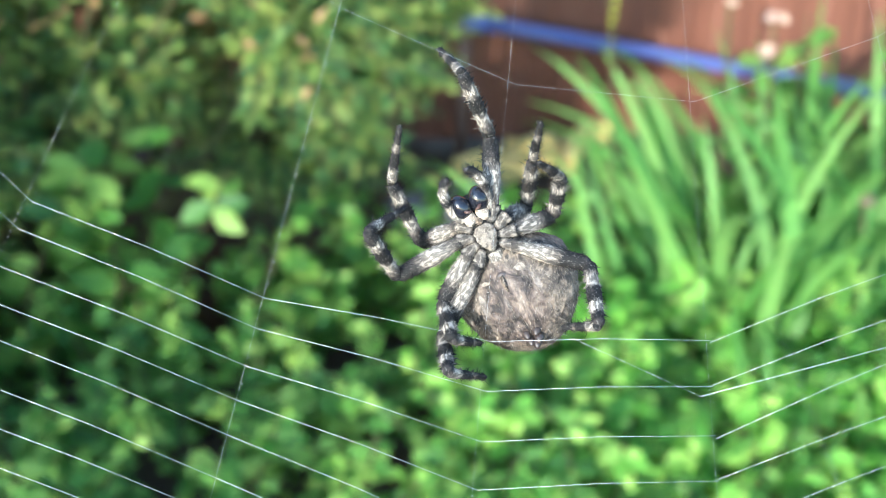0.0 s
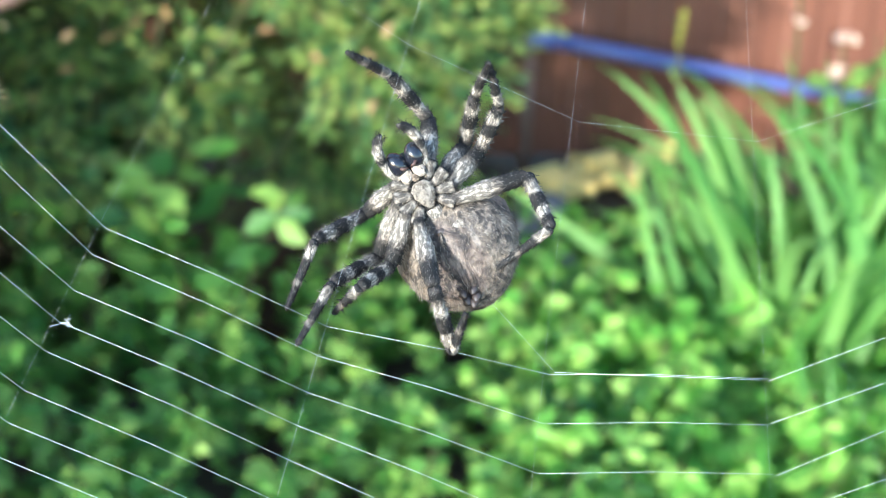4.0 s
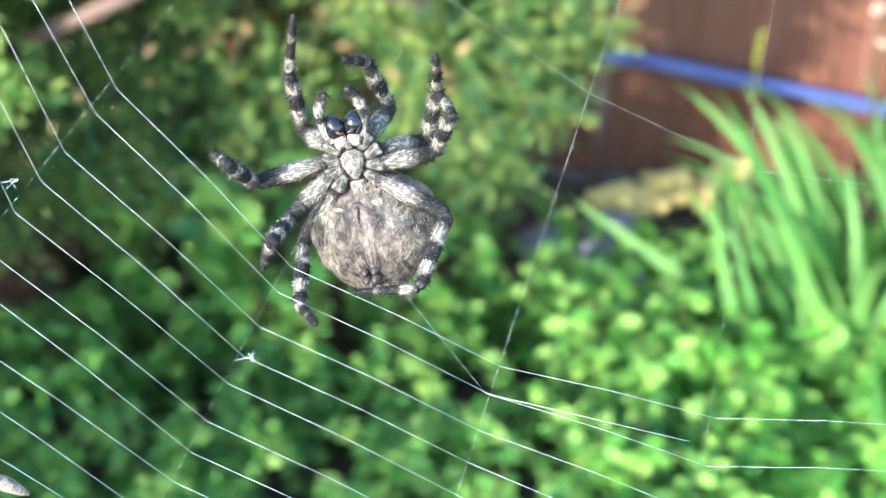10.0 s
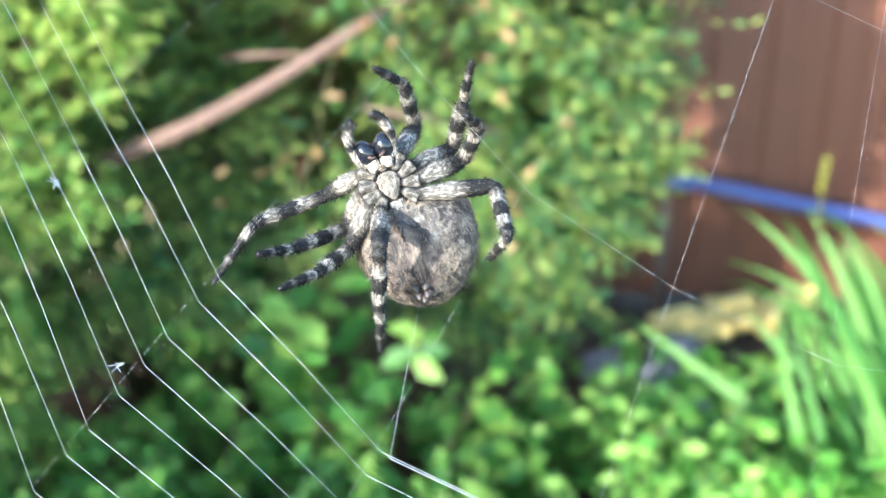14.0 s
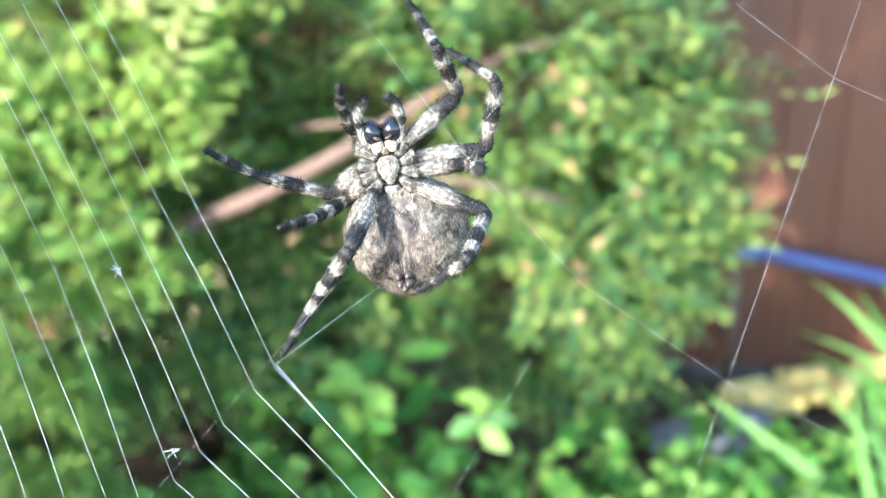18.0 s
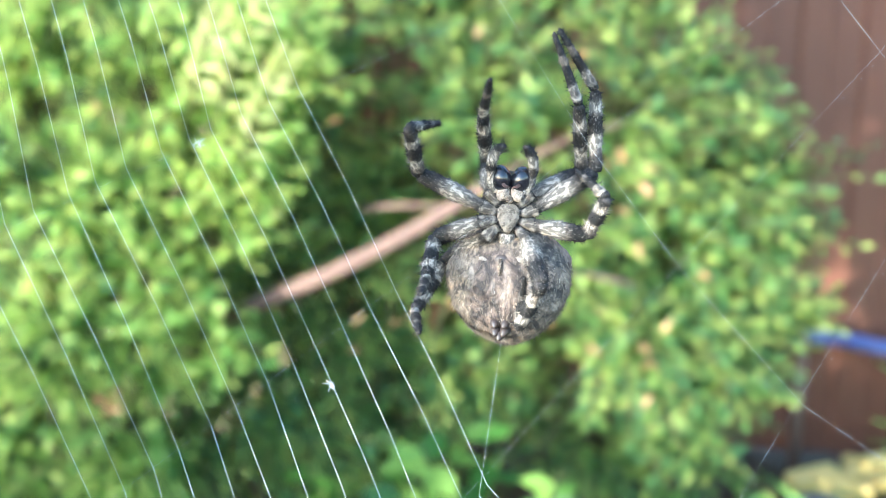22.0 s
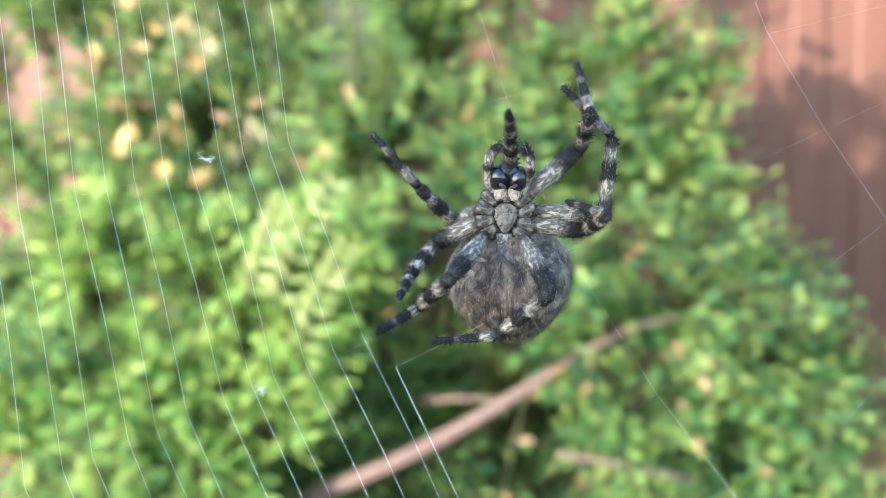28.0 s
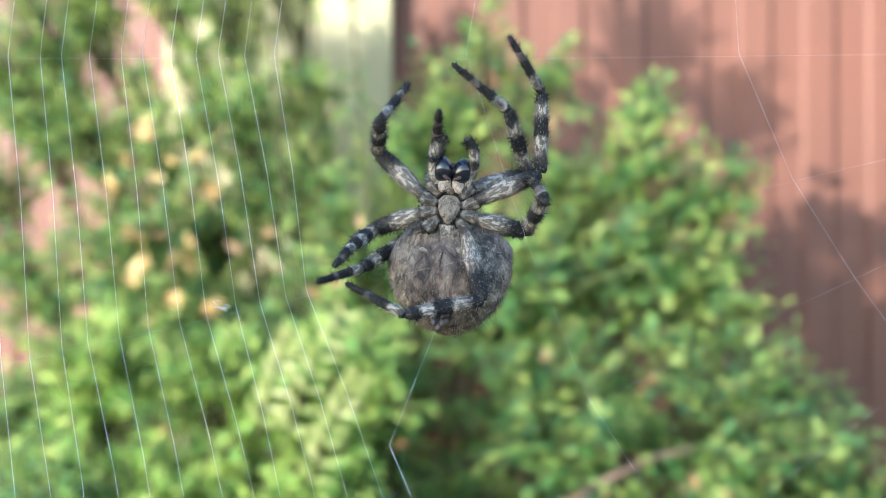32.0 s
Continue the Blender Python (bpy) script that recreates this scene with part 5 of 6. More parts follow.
stance(12, (-18.2, 205.2, 939.4, -25.0, -1.2, -2.2, 3.0, -0.2), (11.3, -3.1),
       (-7.6, 8.4, -11.1, -6.1, 19.1, -2.3, -0.9, 22.7, 8.5),
       (-16.0, 4.2, -1.7, -17.6, 9.9, 10.4, -17.8, 14.9, -0.6),
       (-11.5, -6.6, -1.4, -14.1, -14.0, 3.9, -11.2, -14.0, 12.4),
       (-11.5, -11.4, -6.7, -15.6, -23.9, -3.5, -13.5, -26.9, 6.8),
       (9.5, 8.3, -10.1, 5.5, 18.3, -1.1, 0.1, 15.4, 9.8),
       (14.2, 8.4, -1.7, 17.5, 18.3, 6.9, 15.3, 26.7, -1.4),
       (13.3, -1.5, -1.4, 17.2, 3.7, 5.5, 12.4, 7.8, -1.0),
       (13.5, -11.4, -1.8, 11.9, -19.7, 8.7, 3.5, -25.9, 5.2))
stance(13, (-29.3, 208.0, 951.2, -23.5, -1.2, -1.5, 10.1, -1.9), (-32.1, 15.1),
       (-8.8, 6.0, -11.3, -10.9, 9.2, 2.1, -11.8, 9.6, 14.6),
       (-10.7, -3.2, -10.0, -22.3, -1.9, -3.2, -29.0, -0.4, 6.6),
       (-10.9, -6.3, -4.1, -15.8, -9.4, 3.4, -19.7, -13.3, 10.5),
       (-10.2, -14.0, -3.3, -14.0, -26.9, -2.0, -14.0, -34.7, 5.7),
       (8.6, 6.3, -11.4, 7.5, 15.1, -0.5, 1.0, 19.4, 9.3),
       (14.4, 3.3, -7.0, 18.7, 13.9, 0.2, 16.0, 18.5, 10.9),
       (8.3, 1.2, -8.7, 16.2, 1.2, -3.4, 22.6, 1.5, 2.9),
       (12.6, -12.4, -1.8, 6.2, -20.6, 6.7, -4.7, -21.4, 5.6))
stance(14, (-25.2, 208.8, 954.7, -21.2, -1.1, -0.6, 23.1, -3.4), (-24.6, 12.9),
       (-10.7, 3.3, -10.3, -23.6, 3.4, -4.8, -33.9, -3.5, -3.5),
       (-9.9, -3.4, -10.4, -18.6, -3.4, -0.1, -23.0, -2.6, 11.0),
       (-10.3, -6.9, -4.1, -16.5, -8.7, 2.9, -22.3, -8.8, 9.8),
       (-5.1, -9.1, 11.3, -9.5, -18.2, 2.4, -12.4, -24.9, -5.9),
       (7.8, 8.3, -11.1, 8.6, 14.1, 1.6, 4.9, 16.8, 13.3),
       (12.1, 2.1, -9.9, 16.4, 7.7, 1.5, 19.4, 11.9, 12.4),
       (12.8, -0.8, -3.7, 17.0, 2.7, 4.0, 15.3, 4.4, 12.7),
       (15.9, -6.8, -1.8, 14.1, -15.4, 8.4, 10.2, -17.7, -1.6))
stance(15, (-29.3, 208.7, 954.3, -19.8, -1.0, 0.3, 16.1, -0.6), (-25.2, 12.2),
       (-4.0, 8.6, -11.9, -4.8, 13.4, 1.2, -5.9, 15.9, 13.4),
       (-9.1, -1.8, -11.4, -17.3, 1.1, -1.1, -23.4, 1.5, 9.2),
       (-8.7, -4.9, -7.7, -16.0, -7.6, -2.3, -24.0, -6.6, 1.8),
       (-5.7, -8.2, 11.7, -9.9, -16.0, 1.4, -9.5, -19.8, 11.7),
       (11.9, 1.8, -9.1, 11.9, 14.3, -2.8, 3.5, 18.0, 5.7),
       (15.2, -1.8, -4.7, 21.7, 9.4, -0.7, 17.5, 14.1, 9.5),
       (13.3, 0.3, -1.4, 16.4, 4.0, 6.7, 13.6, 7.3, -1.2),
       (13.6, -11.2, -1.8, 8.5, -16.6, 9.5, -2.2, -19.1, 8.4))
stance(15.5, (-33.8, 209.2, 956.8, -19.6, -1.0, 0.7, 5.3, 0.4), (-41.9, 30.4),
       (-2.7, 11.8, -9.9, -2.2, 21.8, -0.1, -1.6, 27.5, 11.0),
       (-11.1, 2.3, -10.7, -17.6, 6.3, 0.4, -22.3, 7.8, 11.4),
       (-6.9, -2.0, -9.4, -13.8, -6.7, -4.8, -21.3, -11.5, -3.9),
       (-7.1, -9.4, 10.7, -12.7, -17.5, 1.4, -13.3, -20.3, 12.0),
       (12.5, 2.0, -8.4, 8.9, 15.4, -7.0, -0.8, 15.6, 0.8),
       (15.8, 1.5, -4.5, 20.1, 11.4, 3.7, 14.5, 15.3, 13.6),
       (13.4, -0.9, -1.4, 17.1, 4.6, 5.3, 12.6, 8.8, -1.3),
       (12.8, -12.1, -1.8, 4.3, -19.7, 5.4, -6.6, -18.8, 4.3))
stance(17.5, (-37.3, 210.8, 963.6, -18.4, -0.6, 2.1, 0.5, 1.3), (-54.9, 40.8),
       (-3.9, 8.9, -11.8, -4.0, 14.9, 0.8, -0.2, 14.4, 12.7),
       (-15.6, 5.5, -1.7, -19.0, 15.8, 6.3, -16.4, 25.6, -0.1),
       (-9.1, -3.5, -8.0, -15.8, -7.8, -2.8, -18.3, -13.7, 3.4),
       (-9.3, -10.3, -9.9, -16.8, -21.5, -8.6, -22.4, -27.5, -1.2),
       (13.8, 9.7, -1.7, 11.1, 23.4, -0.4, 0.7, 30.1, 0.9),
       (12.7, 10.2, -1.7, 10.4, 17.9, 9.2, 2.3, 22.4, 1.5),
       (13.3, -1.8, -1.4, 16.6, 2.3, 6.5, 14.1, 4.2, -2.0),
       (13.0, -11.9, -1.8, 9.1, -17.3, 9.9, 0.9, -21.2, 3.8))
stance(18, (-39.1, 212.3, 970.1, -18.1, -0.6, 2.4, 10.0, -0.4), (-56.6, 41.4),
       (-4.4, 5.6, -12.8, -5.9, 11.5, -0.1, -4.9, 13.4, 12.2),
       (-10.6, -1.9, -10.5, -22.8, 3.5, -9.2, -29.7, 8.6, -0.7),
       (-7.6, -3.0, -9.0, -13.3, -5.7, -1.8, -19.2, -6.6, 4.9),
       (-7.9, -11.9, 8.4, -15.5, -19.0, -0.1, -22.7, -27.3, 1.0),
       (13.4, 10.4, -1.7, 10.9, 17.2, 10.2, 7.9, 26.5, 2.4),
       (16.3, 0.5, -1.7, 19.7, 10.3, 6.9, 13.0, 17.7, 0.4),
       (13.4, -0.9, -1.4, 14.6, -3.1, 7.7, 13.1, -2.2, -1.1),
       (14.6, -9.8, -1.8, 10.4, -16.0, 9.4, 1.4, -20.4, 4.9))
stance(19, (-49.1, 213.9, 976.8, -17.6, -0.5, 3.0, 15.1, -0.8), (-54.8, 41.5),
       (-9.5, 5.6, -11.0, -19.3, 8.2, -1.4, -29.0, 7.0, 6.4),
       (-10.6, -2.8, -10.2, -16.5, -1.4, 1.9, -20.9, 0.3, 13.0),
       (-10.8, -5.5, -5.1, -18.5, -4.2, 0.3, -24.6, -0.7, 5.8),
       (-7.1, -14.1, 6.0, -12.3, -20.5, -4.7, -12.7, -24.8, 5.4),
       (9.3, 3.6, -11.3, 9.8, 11.3, 0.4, 4.9, 15.7, 11.0),
       (15.2, -1.2, -5.3, 20.8, 7.4, 3.6, 18.0, 9.7, 15.0),
       (13.3, -1.2, -1.4, 16.9, 3.8, 5.7, 15.9, 9.0, -1.6),
       (14.8, -9.4, -1.8, 11.9, -16.5, 9.3, 1.5, -20.0, 8.2))
stance(20, (-50.3, 213.9, 977.0, -16.8, -0.5, 3.7, 8.1, 0.2), (-53.1, 40.8),
       (-9.5, 6.0, -10.9, -22.3, 8.4, -5.7, -30.5, 3.9, 2.6),
       (-9.6, -1.4, -11.2, -20.6, -2.1, -3.4, -28.0, -5.8, 5.3),
       (-9.8, -5.5, -6.4, -17.8, -4.5, -1.3, -18.2, -2.4, 7.5),
       (-5.2, -8.9, 11.4, -10.2, -16.4, 1.4, -8.3, -21.0, 11.3),
       (9.9, 6.2, -10.6, 9.0, 13.6, 1.2, 2.3, 15.9, 11.5),
       (15.4, 1.1, -5.4, 20.4, 8.8, 4.5, 21.0, 18.0, 12.3),
       (13.3, -0.7, -1.4, 17.1, 5.6, 4.6, 14.1, 9.2, 12.3),
       (13.9, -10.9, -1.8, 10.4, -18.3, 8.9, 0.0, -21.4, 7.2))
stance(21, (-47.7, 214.7, 980.4, -15.6, -0.4, 4.2, 1.0, 0.3), (-51.1, 41.0),
       (-4.2, 10.4, -10.9, -3.4, 19.2, -0.0, -2.5, 24.7, 11.2),
       (-13.8, 5.9, -6.7, -15.7, 9.5, 6.2, -19.5, 13.9, -4.3),
       (-13.0, -3.4, -1.4, -15.9, -5.9, 7.2, -18.0, -7.1, -1.4),
       (-10.9, -8.1, -10.2, -14.9, -9.5, 2.6, -22.4, -10.8, -5.4),
       (10.5, 6.7, -10.0, 8.5, 13.1, 2.2, 1.2, 14.6, 12.3),
       (16.0, 4.1, -1.7, 18.7, 17.3, -0.4, 16.8, 28.4, 3.7),
       (13.4, -1.1, -1.4, 16.4, 4.4, 5.7, 12.9, 8.8, -1.4),
       (7.1, -15.5, 2.7, -2.2, -20.4, 11.2, -12.5, -16.7, 10.1))
stance(22, (-45.2, 215.0, 981.6, -14.7, -0.4, 4.9, -4.1, 1.1), (-48.5, 40.2),
       (-3.8, 9.4, -11.5, -5.4, 16.4, 0.5, -4.9, 20.9, 12.1),
       (-15.3, 6.3, -1.7, -17.0, 12.7, 10.0, -12.3, 14.8, -0.8),
       (-11.9, -4.1, -4.6, -12.7, -10.7, 2.2, -13.3, -13.2, 10.8),
       (-9.7, -7.8, -11.2, -14.3, -16.5, -2.0, -13.2, -19.5, 8.5),
       (12.3, 8.8, -7.1, 10.1, 19.1, 2.1, 5.0, 30.5, 3.3),
       (14.0, 8.6, -1.7, 12.9, 22.0, -0.4, 5.9, 31.2, 2.8),
       (13.3, -2.0, -1.4, 15.3, 4.1, 5.5, 10.6, 8.7, -0.7),
       (5.5, -10.1, 10.7, 4.8, -12.3, -2.5, 2.9, -8.5, 7.6))
stance(23, (-51.8, 217.2, 991.0, -14.0, -0.3, 5.4, 1.4, 0.3), (-67.7, 70.4),
       (-5.8, 6.2, -12.4, -7.7, 10.8, 0.7, -7.2, 13.9, 12.8),
       (-15.1, -1.3, -5.4, -23.1, 8.0, 0.4, -26.8, 16.3, 8.2),
       (-10.9, -5.2, -5.3, -15.1, -10.4, 1.5, -16.1, -15.7, 8.7),
       (-8.1, -8.5, -11.7, -15.1, -19.0, -6.9, -21.3, -24.3, 0.5),
       (12.4, 10.5, -5.1, 8.2, 21.2, 2.8, -1.2, 29.4, 4.1),
       (15.9, 4.8, -1.7, 15.0, 12.5, 9.3, 6.7, 19.3, 4.0),
       (13.3, -0.2, -1.4, 15.9, 2.4, 7.3, 14.7, 4.9, -1.2),
       (14.0, -10.8, -1.8, 9.5, -18.1, 8.6, -0.5, -22.7, 7.5))
stance(24, (-57.6, 219.7, 1002.1, -13.2, -0.3, 5.9, 9.4, -0.3), (-69.6, 74.9),
       (-6.2, 5.7, -12.4, -11.1, 10.3, -0.1, -17.3, 17.5, 8.0),
       (-12.3, -1.5, -9.2, -21.1, 0.6, 0.8, -28.9, 2.9, 9.6),
       (-12.5, -3.9, -3.1, -19.0, -4.7, 3.9, -24.5, -3.7, 11.0),
       (-9.5, -7.8, -11.3, -12.0, -12.7, 1.0, -13.2, -15.9, 11.5),
       (10.2, 2.8, -10.7, 8.2, 12.5, -0.7, 1.2, 15.9, 9.0),
       (13.9, -0.6, -7.8, 16.4, 4.8, 4.4, 12.9, 9.2, 15.0),
       (13.3, -0.5, -1.4, 16.2, 2.6, 7.1, 15.1, 9.2, 1.0),
       (6.8, -15.9, 0.8, 0.1, -21.9, -9.2, -10.8, -20.8, -8.1))
stance(24.5, (-61.8, 220.2, 1004.4, -12.8, -0.3, 6.1, 6.9, -1.7), (-68.5, 75.6),
       (-7.4, 3.1, -12.2, -20.8, 7.0, -10.8, -32.0, 2.5, -7.8),
       (-7.2, -3.5, -11.5, -15.4, -2.6, -0.9, -21.6, -1.4, 9.3),
       (-8.4, -6.1, -7.1, -15.0, -7.4, -0.4, -23.8, -5.5, 0.5),
       (-6.1, -11.8, 9.2, -8.7, -16.8, -3.1, -9.6, -22.3, 6.4),
       (7.8, 5.2, -11.9, 7.6, 12.2, 0.2, 1.3, 12.6, 11.0),
       (15.5, 5.9, -1.9, 13.9, 12.6, 9.7, 13.2, 20.0, 0.3),
       (13.3, -0.1, -1.4, 17.9, 4.7, 5.4, 16.7, 11.3, -0.6),
       (13.0, -11.9, -1.8, 6.5, -20.6, 6.3, -3.9, -23.9, 5.2))
stance(26.5, (-61.8, 222.3, 1013.4, -9.4, -0.1, 6.6, -4.5, 1.4), (-67.8, 78.0),
       (2.2, 10.6, -9.4, 0.8, 16.4, 3.2, -2.3, 20.1, 14.7),
       (-9.5, 9.6, -8.2, -12.0, 13.4, 4.5, -12.2, 16.2, 16.2),
       (-9.0, -3.5, -8.1, -16.3, -8.6, -4.8, -20.3, -11.5, 2.7),
       (-7.6, -6.7, -12.6, -12.4, -9.4, -0.3, -16.2, -10.9, 9.9),
       (15.2, 1.8, -2.6, 10.0, 14.8, -1.2, -0.8, 19.2, 3.3),
       (16.3, 0.5, -1.7, 17.1, 7.8, 9.6, 10.7, 16.9, 5.1),
       (12.8, -4.0, -1.4, 15.9, 0.8, 6.1, 14.5, 4.1, -2.1),
       (6.5, -16.0, 0.8, -4.3, -19.8, 7.9, -15.0, -17.3, 6.8))
stance(27, (-67.8, 223.1, 1016.9, -8.3, -0.1, 6.7, -7.9, 3.0), (-70.9, 79.8),
       (-1.4, 10.0, -11.1, -1.4, 16.6, 1.2, -2.4, 19.6, 13.3),
       (-11.4, 10.0, -5.7, -11.0, 14.5, 7.0, -5.6, 20.2, -2.1),
       (-11.9, -3.8, -4.8, -14.5, -11.5, 0.1, -15.9, -17.7, 6.4),
       (-9.5, -7.1, -11.6, -12.4, -13.1, 0.2, -15.2, -16.2, 10.3),
       (12.9, 3.8, -8.2, 8.9, 14.5, -0.1, -1.4, 18.2, 6.0),
       (16.3, 1.5, -1.7, 17.3, 12.0, 6.7, 13.6, 22.2, 1.6),
       (13.2, -2.6, -1.4, 16.0, 1.8, 6.5, 14.1, 6.8, -0.8),
       (5.9, -16.1, 0.8, -4.9, -19.4, 8.3, -15.0, -15.8, 5.9))
stance(28, (-66.8, 223.3, 1017.9, -6.1, -0.1, 6.9, -3.6, 2.9), (-83.4, 97.2),
       (0.9, 9.7, -10.7, -0.2, 13.3, 2.8, -1.3, 16.0, 14.9),
       (-7.7, -1.7, -12.0, -14.8, 4.3, -2.2, -23.2, 12.8, -1.0),
       (-11.4, -4.9, -4.7, -15.2, -10.7, 1.8, -16.5, -14.2, 10.0),
       (-8.3, -10.1, 9.7, -13.5, -15.9, -1.4, -19.9, -20.0, 6.6),
       (11.8, 12.4, -1.7, 11.6, 16.8, 11.6, 9.7, 25.8, 3.2),
       (16.3, 1.1, -1.7, 16.9, 14.5, -0.4, 7.8, 22.2, 0.8),
       (13.3, -1.3, -1.4, 15.8, 1.2, 7.4, 9.5, 3.3, 1.3),
       (7.5, -11.8, 8.7, -0.2, -19.6, 0.7, -11.1, -21.1, 1.8))
stance(29, (-74.1, 226.6, 1032.7, -4.5, -0.0, 7.1, 7.3, 0.1), (-87.9, 109.8),
       (-7.8, 6.3, -11.7, -15.2, 9.6, -0.3, -25.2, 10.7, 7.2),
       (-15.8, -0.1, -4.2, -20.3, 5.8, 7.1, -21.1, 11.2, -3.6),
       (-8.5, -3.3, -8.5, -13.4, -5.4, -0.6, -16.8, -6.2, 7.7),
       (-9.1, -7.6, -11.6, -15.8, -16.1, -3.6, -21.2, -22.3, 3.7),
       (10.9, 4.3, -10.2, 8.0, 13.2, 0.3, 0.4, 17.3, 9.3),
       (12.1, -1.9, -9.4, 17.9, 7.4, -1.5, 14.5, 11.3, 9.3),
       (13.3, -0.2, -1.4, 15.2, 3.5, 7.1, 12.0, 6.6, -0.8),
       (8.5, -15.3, -1.8, -2.8, -19.5, 4.2, -13.5, -17.1, 3.1))
stance(30, (-74.4, 226.9, 1033.8, -3.0, -0.0, 7.2, -4.5, 2.1), (-87.9, 109.5),
       (1.3, 10.9, -9.7, -0.4, 20.2, 0.7, -4.0, 26.3, 11.0),
       (-4.9, 2.2, -12.9, -11.9, 6.8, -2.4, -18.5, 9.9, 7.2),
       (-5.1, -2.4, -9.8, -11.6, -3.9, -3.1, -20.5, -2.7, -2.2),
       (-9.0, -13.6, -6.4, -15.8, -17.1, 4.8, -19.7, -14.7, -5.2),
       (13.0, 1.4, -7.6, 8.9, 12.0, 0.6, -1.5, 13.2, 7.4),
       (15.6, -2.5, -2.8, 19.1, 8.2, 4.6, 12.3, 11.6, 13.9),
       (13.1, -3.0, -1.4, 14.9, 5.2, 2.9, 11.4, 10.1, 9.6),
       (14.7, -8.3, -4.6, 7.3, -16.8, 2.8, -2.8, -17.9, 7.0))
stance(31, (-77.3, 228.6, 1041.3, -1.7, -0.0, 7.3, -2.6, 1.4), (-87.1, 109.3),
       (-1.4, 11.8, -9.8, -1.6, 14.6, 3.9, -2.2, 17.4, 16.1),
       (-12.5, 6.7, -7.9, -13.5, 12.1, 4.5, -13.4, 14.4, 16.2),
       (-5.8, -2.2, -9.7, -14.4, -5.0, -6.8, -21.4, -7.5, -1.7),
       (-6.8, -8.9, 11.0, -11.2, -14.7, -0.4, -8.3, -17.3, 9.9),
       (14.5, 8.2, -1.7, 11.0, 18.4, 7.2, 0.5, 25.0, 6.0),
       (13.3, 1.0, -8.7, 11.8, 11.4, -0.2, 8.5, 22.9, 1.0),
       (13.1, -2.9, -1.4, 15.4, 1.3, 6.8, 12.5, 6.2, -0.1),
       (9.3, -14.8, -2.6, 0.9, -20.3, 6.4, -10.1, -20.1, 5.3))
stance(32, (-78.9, 229.3, 1044.6, -0.3, -0.0, 7.5, -5.8, 1.8), (-86.4, 110.2),
       (-2.7, 7.2, -12.5, -3.1, 11.4, 0.8, -3.1, 14.8, 12.9),
       (-13.0, 8.6, -5.3, -12.5, 12.6, 7.6, -8.7, 20.4, -0.7),
       (-12.1, -4.5, -3.8, -15.0, -7.7, 4.6, -17.0, -11.2, 12.7),
       (-6.9, -5.8, -13.1, -13.7, -11.4, -2.9, -20.2, -14.2, 5.5),
       (13.0, 7.4, -7.0, 8.1, 17.2, 1.8, -1.9, 23.3, 6.0),
       (14.7, 7.6, -1.7, 13.5, 21.0, -0.4, 6.7, 28.9, 5.6),
       (13.2, -2.5, -1.4, 15.3, 3.2, 5.9, 12.7, 7.1, -1.8),
       (7.1, -15.2, 3.5, -4.1, -17.4, 10.7, -14.5, -14.0, 9.6))


def glide(t, k):
    """The k-th entry of the stances at t seconds, through all of them without corners."""
    ts = [s[0] for s in STANCES]
    i = max(0, min(len(ts) - 2, sum(1 for x in ts if x <= t) - 1))
    h = ts[i + 1] - ts[i]
    a, b = STANCES[i][k], STANCES[i + 1][k]
    da = (b - STANCES[i - 1][k]) / (ts[i + 1] - ts[i - 1]) if i > 0 else (b - a) / h
    db = (STANCES[i + 2][k] - a) / (ts[i + 2] - ts[i]) if i + 2 < len(ts) else (b - a) / h
    f = (t - ts[i]) / h
    return (2 * f ** 3 - 3 * f * f + 1) * a + (f ** 3 - 2 * f * f + f) * h * da + (3 * f * f - 2 * f ** 3) * b + (f ** 3 - f * f) * h * db


def step(t, k):
    """The same, resting at each stance."""
    ts = [s[0] for s in STANCES]
    i = max(0, min(len(ts) - 2, sum(1 for x in ts if x <= t) - 1))
    f = (t - ts[i]) / (ts[i + 1] - ts[i])
    f = f * f * (3 - 2 * f)
    return STANCES[i][k] * (1 - f) + STANCES[i + 1][k] * f


def aim(a, b, side):
    """A pose at a whose y points to b, with x as near to side as can be."""
    y = (b - a).normalized()
    x = side - y * side.dot(y)
    x = x.normalized() if x.length > 1e-4 else y.orthogonal().normalized()
    m = Matrix((x, y, x.cross(y))).transposed().to_4x4()
    m.translation = a
    return m


def clear_of_abdomen(a, b, to_belly, thick):
    """Lifts the far end of a limb from a to b, of fixed length, until it lies on the abdomen and not in it."""
    length = (b - a).length
    for _ in range(40):
        deep = False
        for f in (0.45, 0.6, 0.75, 0.9, 1.0):
            p = to_belly @ a.lerp(b, f) * 1000 - Vector((0, -7.7, -3.0))
            q = Vector((p.x / (10.4 + thick), p.y / (10.0 + thick), p.z / ((7.4 if p.z > 0 else 9.0) + thick)))
            deep = deep or q.length < 1
        if not deep:
            break
        b = a + (b + Vector((0, 0, 0.7 * MM)) - a).normalized() * length
    return b


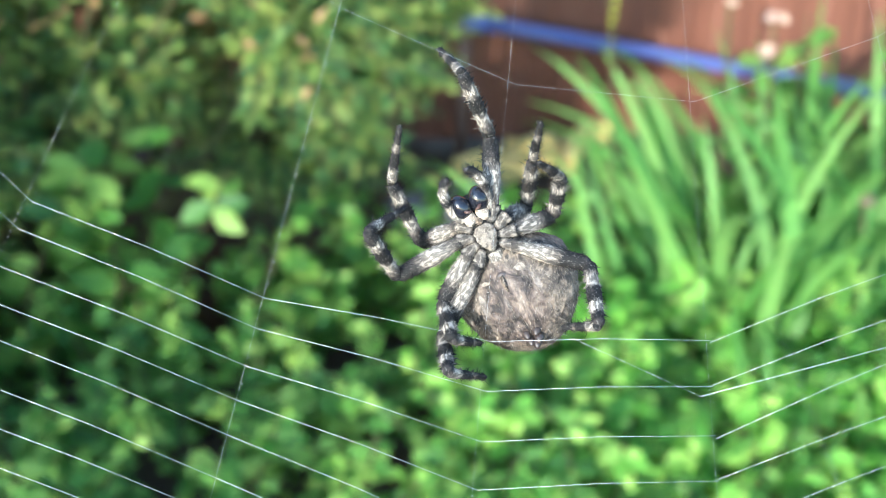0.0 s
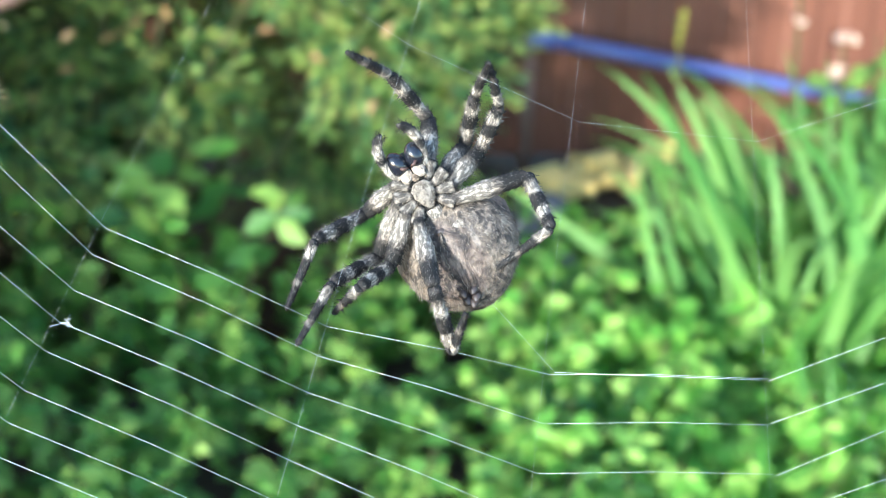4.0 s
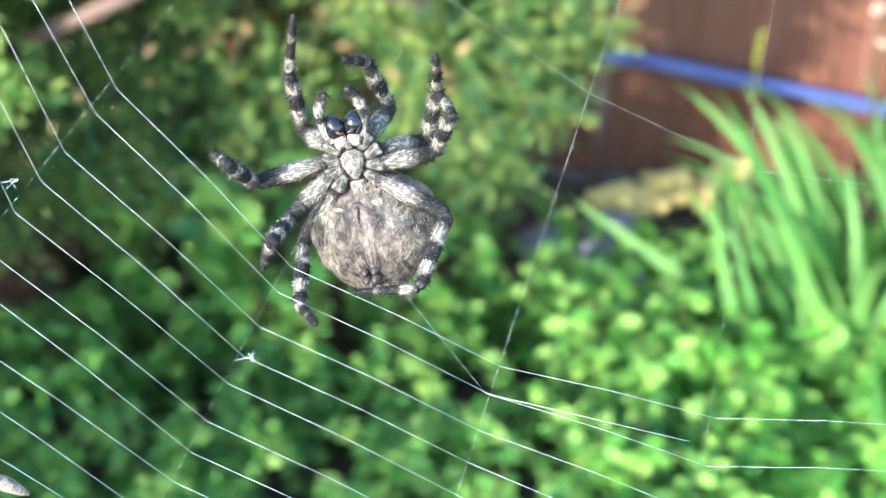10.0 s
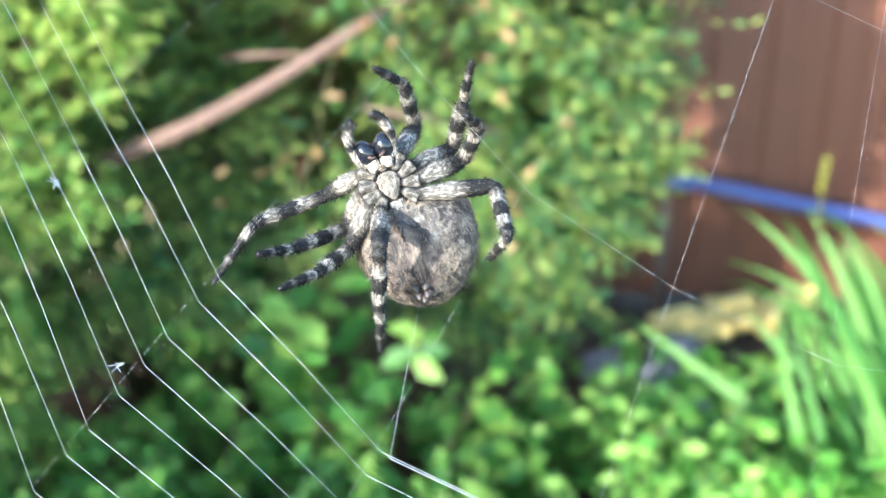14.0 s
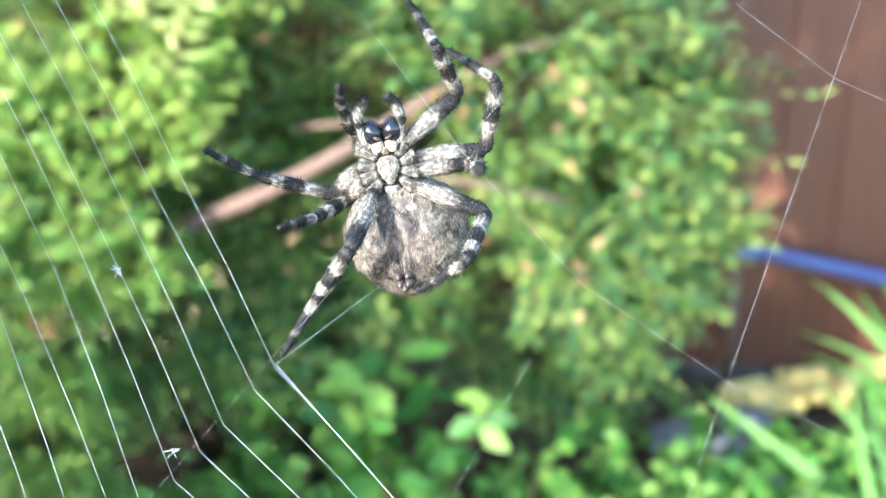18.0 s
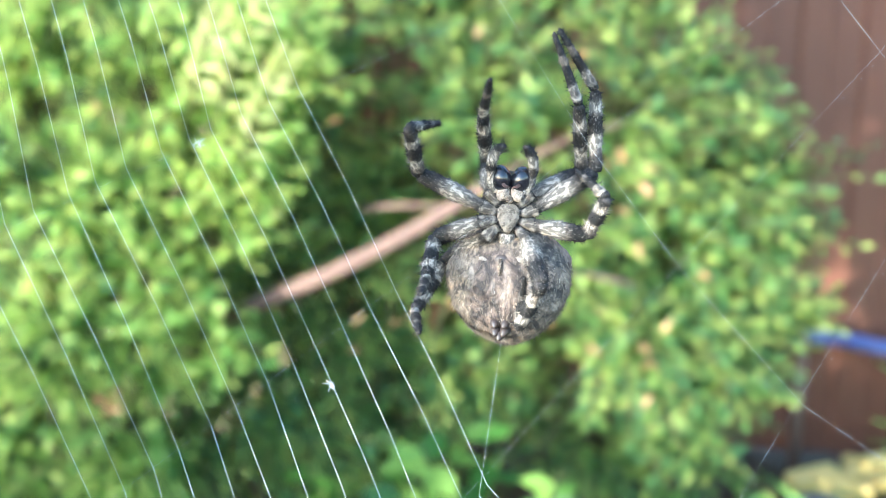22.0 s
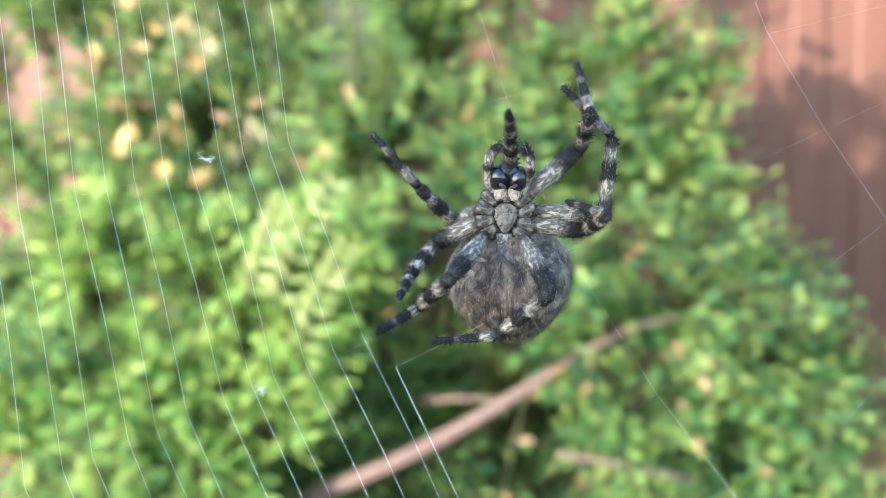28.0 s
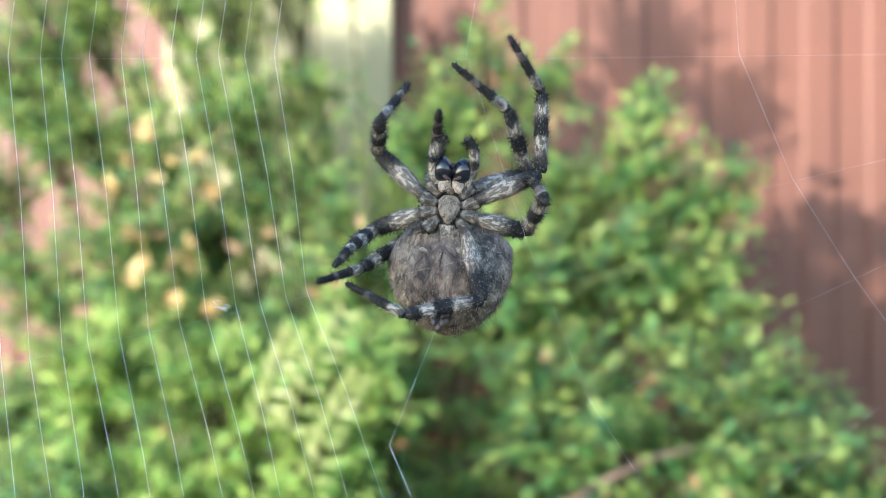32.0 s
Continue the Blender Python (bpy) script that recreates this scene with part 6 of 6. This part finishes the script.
def motions():
    times = [0.2 * i for i in range(161)]
    body_rows, belly_rows, line_rows, laid_rows = [], [], [], []
    leg_rows = [([], [], []) for _ in range(8)]
    sides = [[Vector((1, 0.3, 0)) for _ in range(3)] for _ in range(8)]
    for t in times:
        x, y, z, nod, lean, yaw, turn, bend = glide(t, 1)
        root = pose(x * MM, y * MM, z * MM, 90 + nod, lean, yaw) @ pose(0, 0, 0, 0, 0, turn)
        body_rows.append((t, root))
        belly_pose = pose(0, -3.6 * MM, -3.2 * MM, 4, -14, 1.6 * bend)
        belly_rows.append((t, belly_pose))
        e = step(t, 2)
        end = WEB @ Vector((e[0] * MM, e[1] * MM, 0))
        line_rows.append((t, aim(end, (root @ belly_pose) @ Vector((0, -12.5 * MM, -1.5 * MM)), Vector((1, 0, 0)))))
        p = Vector((e[0] * MM, e[1] * MM, 0)) - HUB
        a = math.degrees(math.atan2(p.y, p.x))
        a -= 360 if a > -83 else 0
        back = on_web(a + 11.5, p.length * 1000 + along(INNER, min(-83.5, a + 11.5)) - along(INNER, a))
        laid_rows.append((t, aim(end, WEB @ back, Vector((1, 0, 0)))))
        joints = step(t, 3)
        for i in range(8):
            at = Vector((*HIPS[i], -0.5)) * MM
            made = []
            for j in range(3):
                d = Vector(joints[i][j]) * MM - at
                to = at + d.normalized() * LENGTHS[i % 4][j] * MM
                if i % 4 == 3 and to.z > -4 * MM:
                    to = clear_of_abdomen(at, to, belly_pose.inverted(), (1.5, 1.2, 0.8)[j])
                m = aim(at, to, sides[i][j])
                sides[i][j] = m.to_3x3() @ Vector((1, 0, 0))
                made.append(m)
                at = to
            leg_rows[i][0].append((t, made[0]))
            inv = made[0].inverted()
            leg_rows[i][1].append((t, inv @ made[1]))
            leg_rows[i][2].append((t, inv @ made[2]))
    rest = wrapped_prey.matrix_basis.copy()
    walk(orb_web, [(t, WEB @ pose(u * MM, v * MM, 0)) for t, u, v in SWAY])
    walk(wrapped_prey, [(t, WEB @ pose(u * MM, v * MM, 0) @ WEB.inverted() @ rest) for t, u, v in SWAY])
    walk(spider, body_rows)
    walk(belly, belly_rows)
    walk(silk_line, line_rows)
    walk(laid_thread, laid_rows)
    for pieces, rows in zip(legs, leg_rows):
        for piece, r in zip(pieces, rows):
            walk(piece, r)


motions()
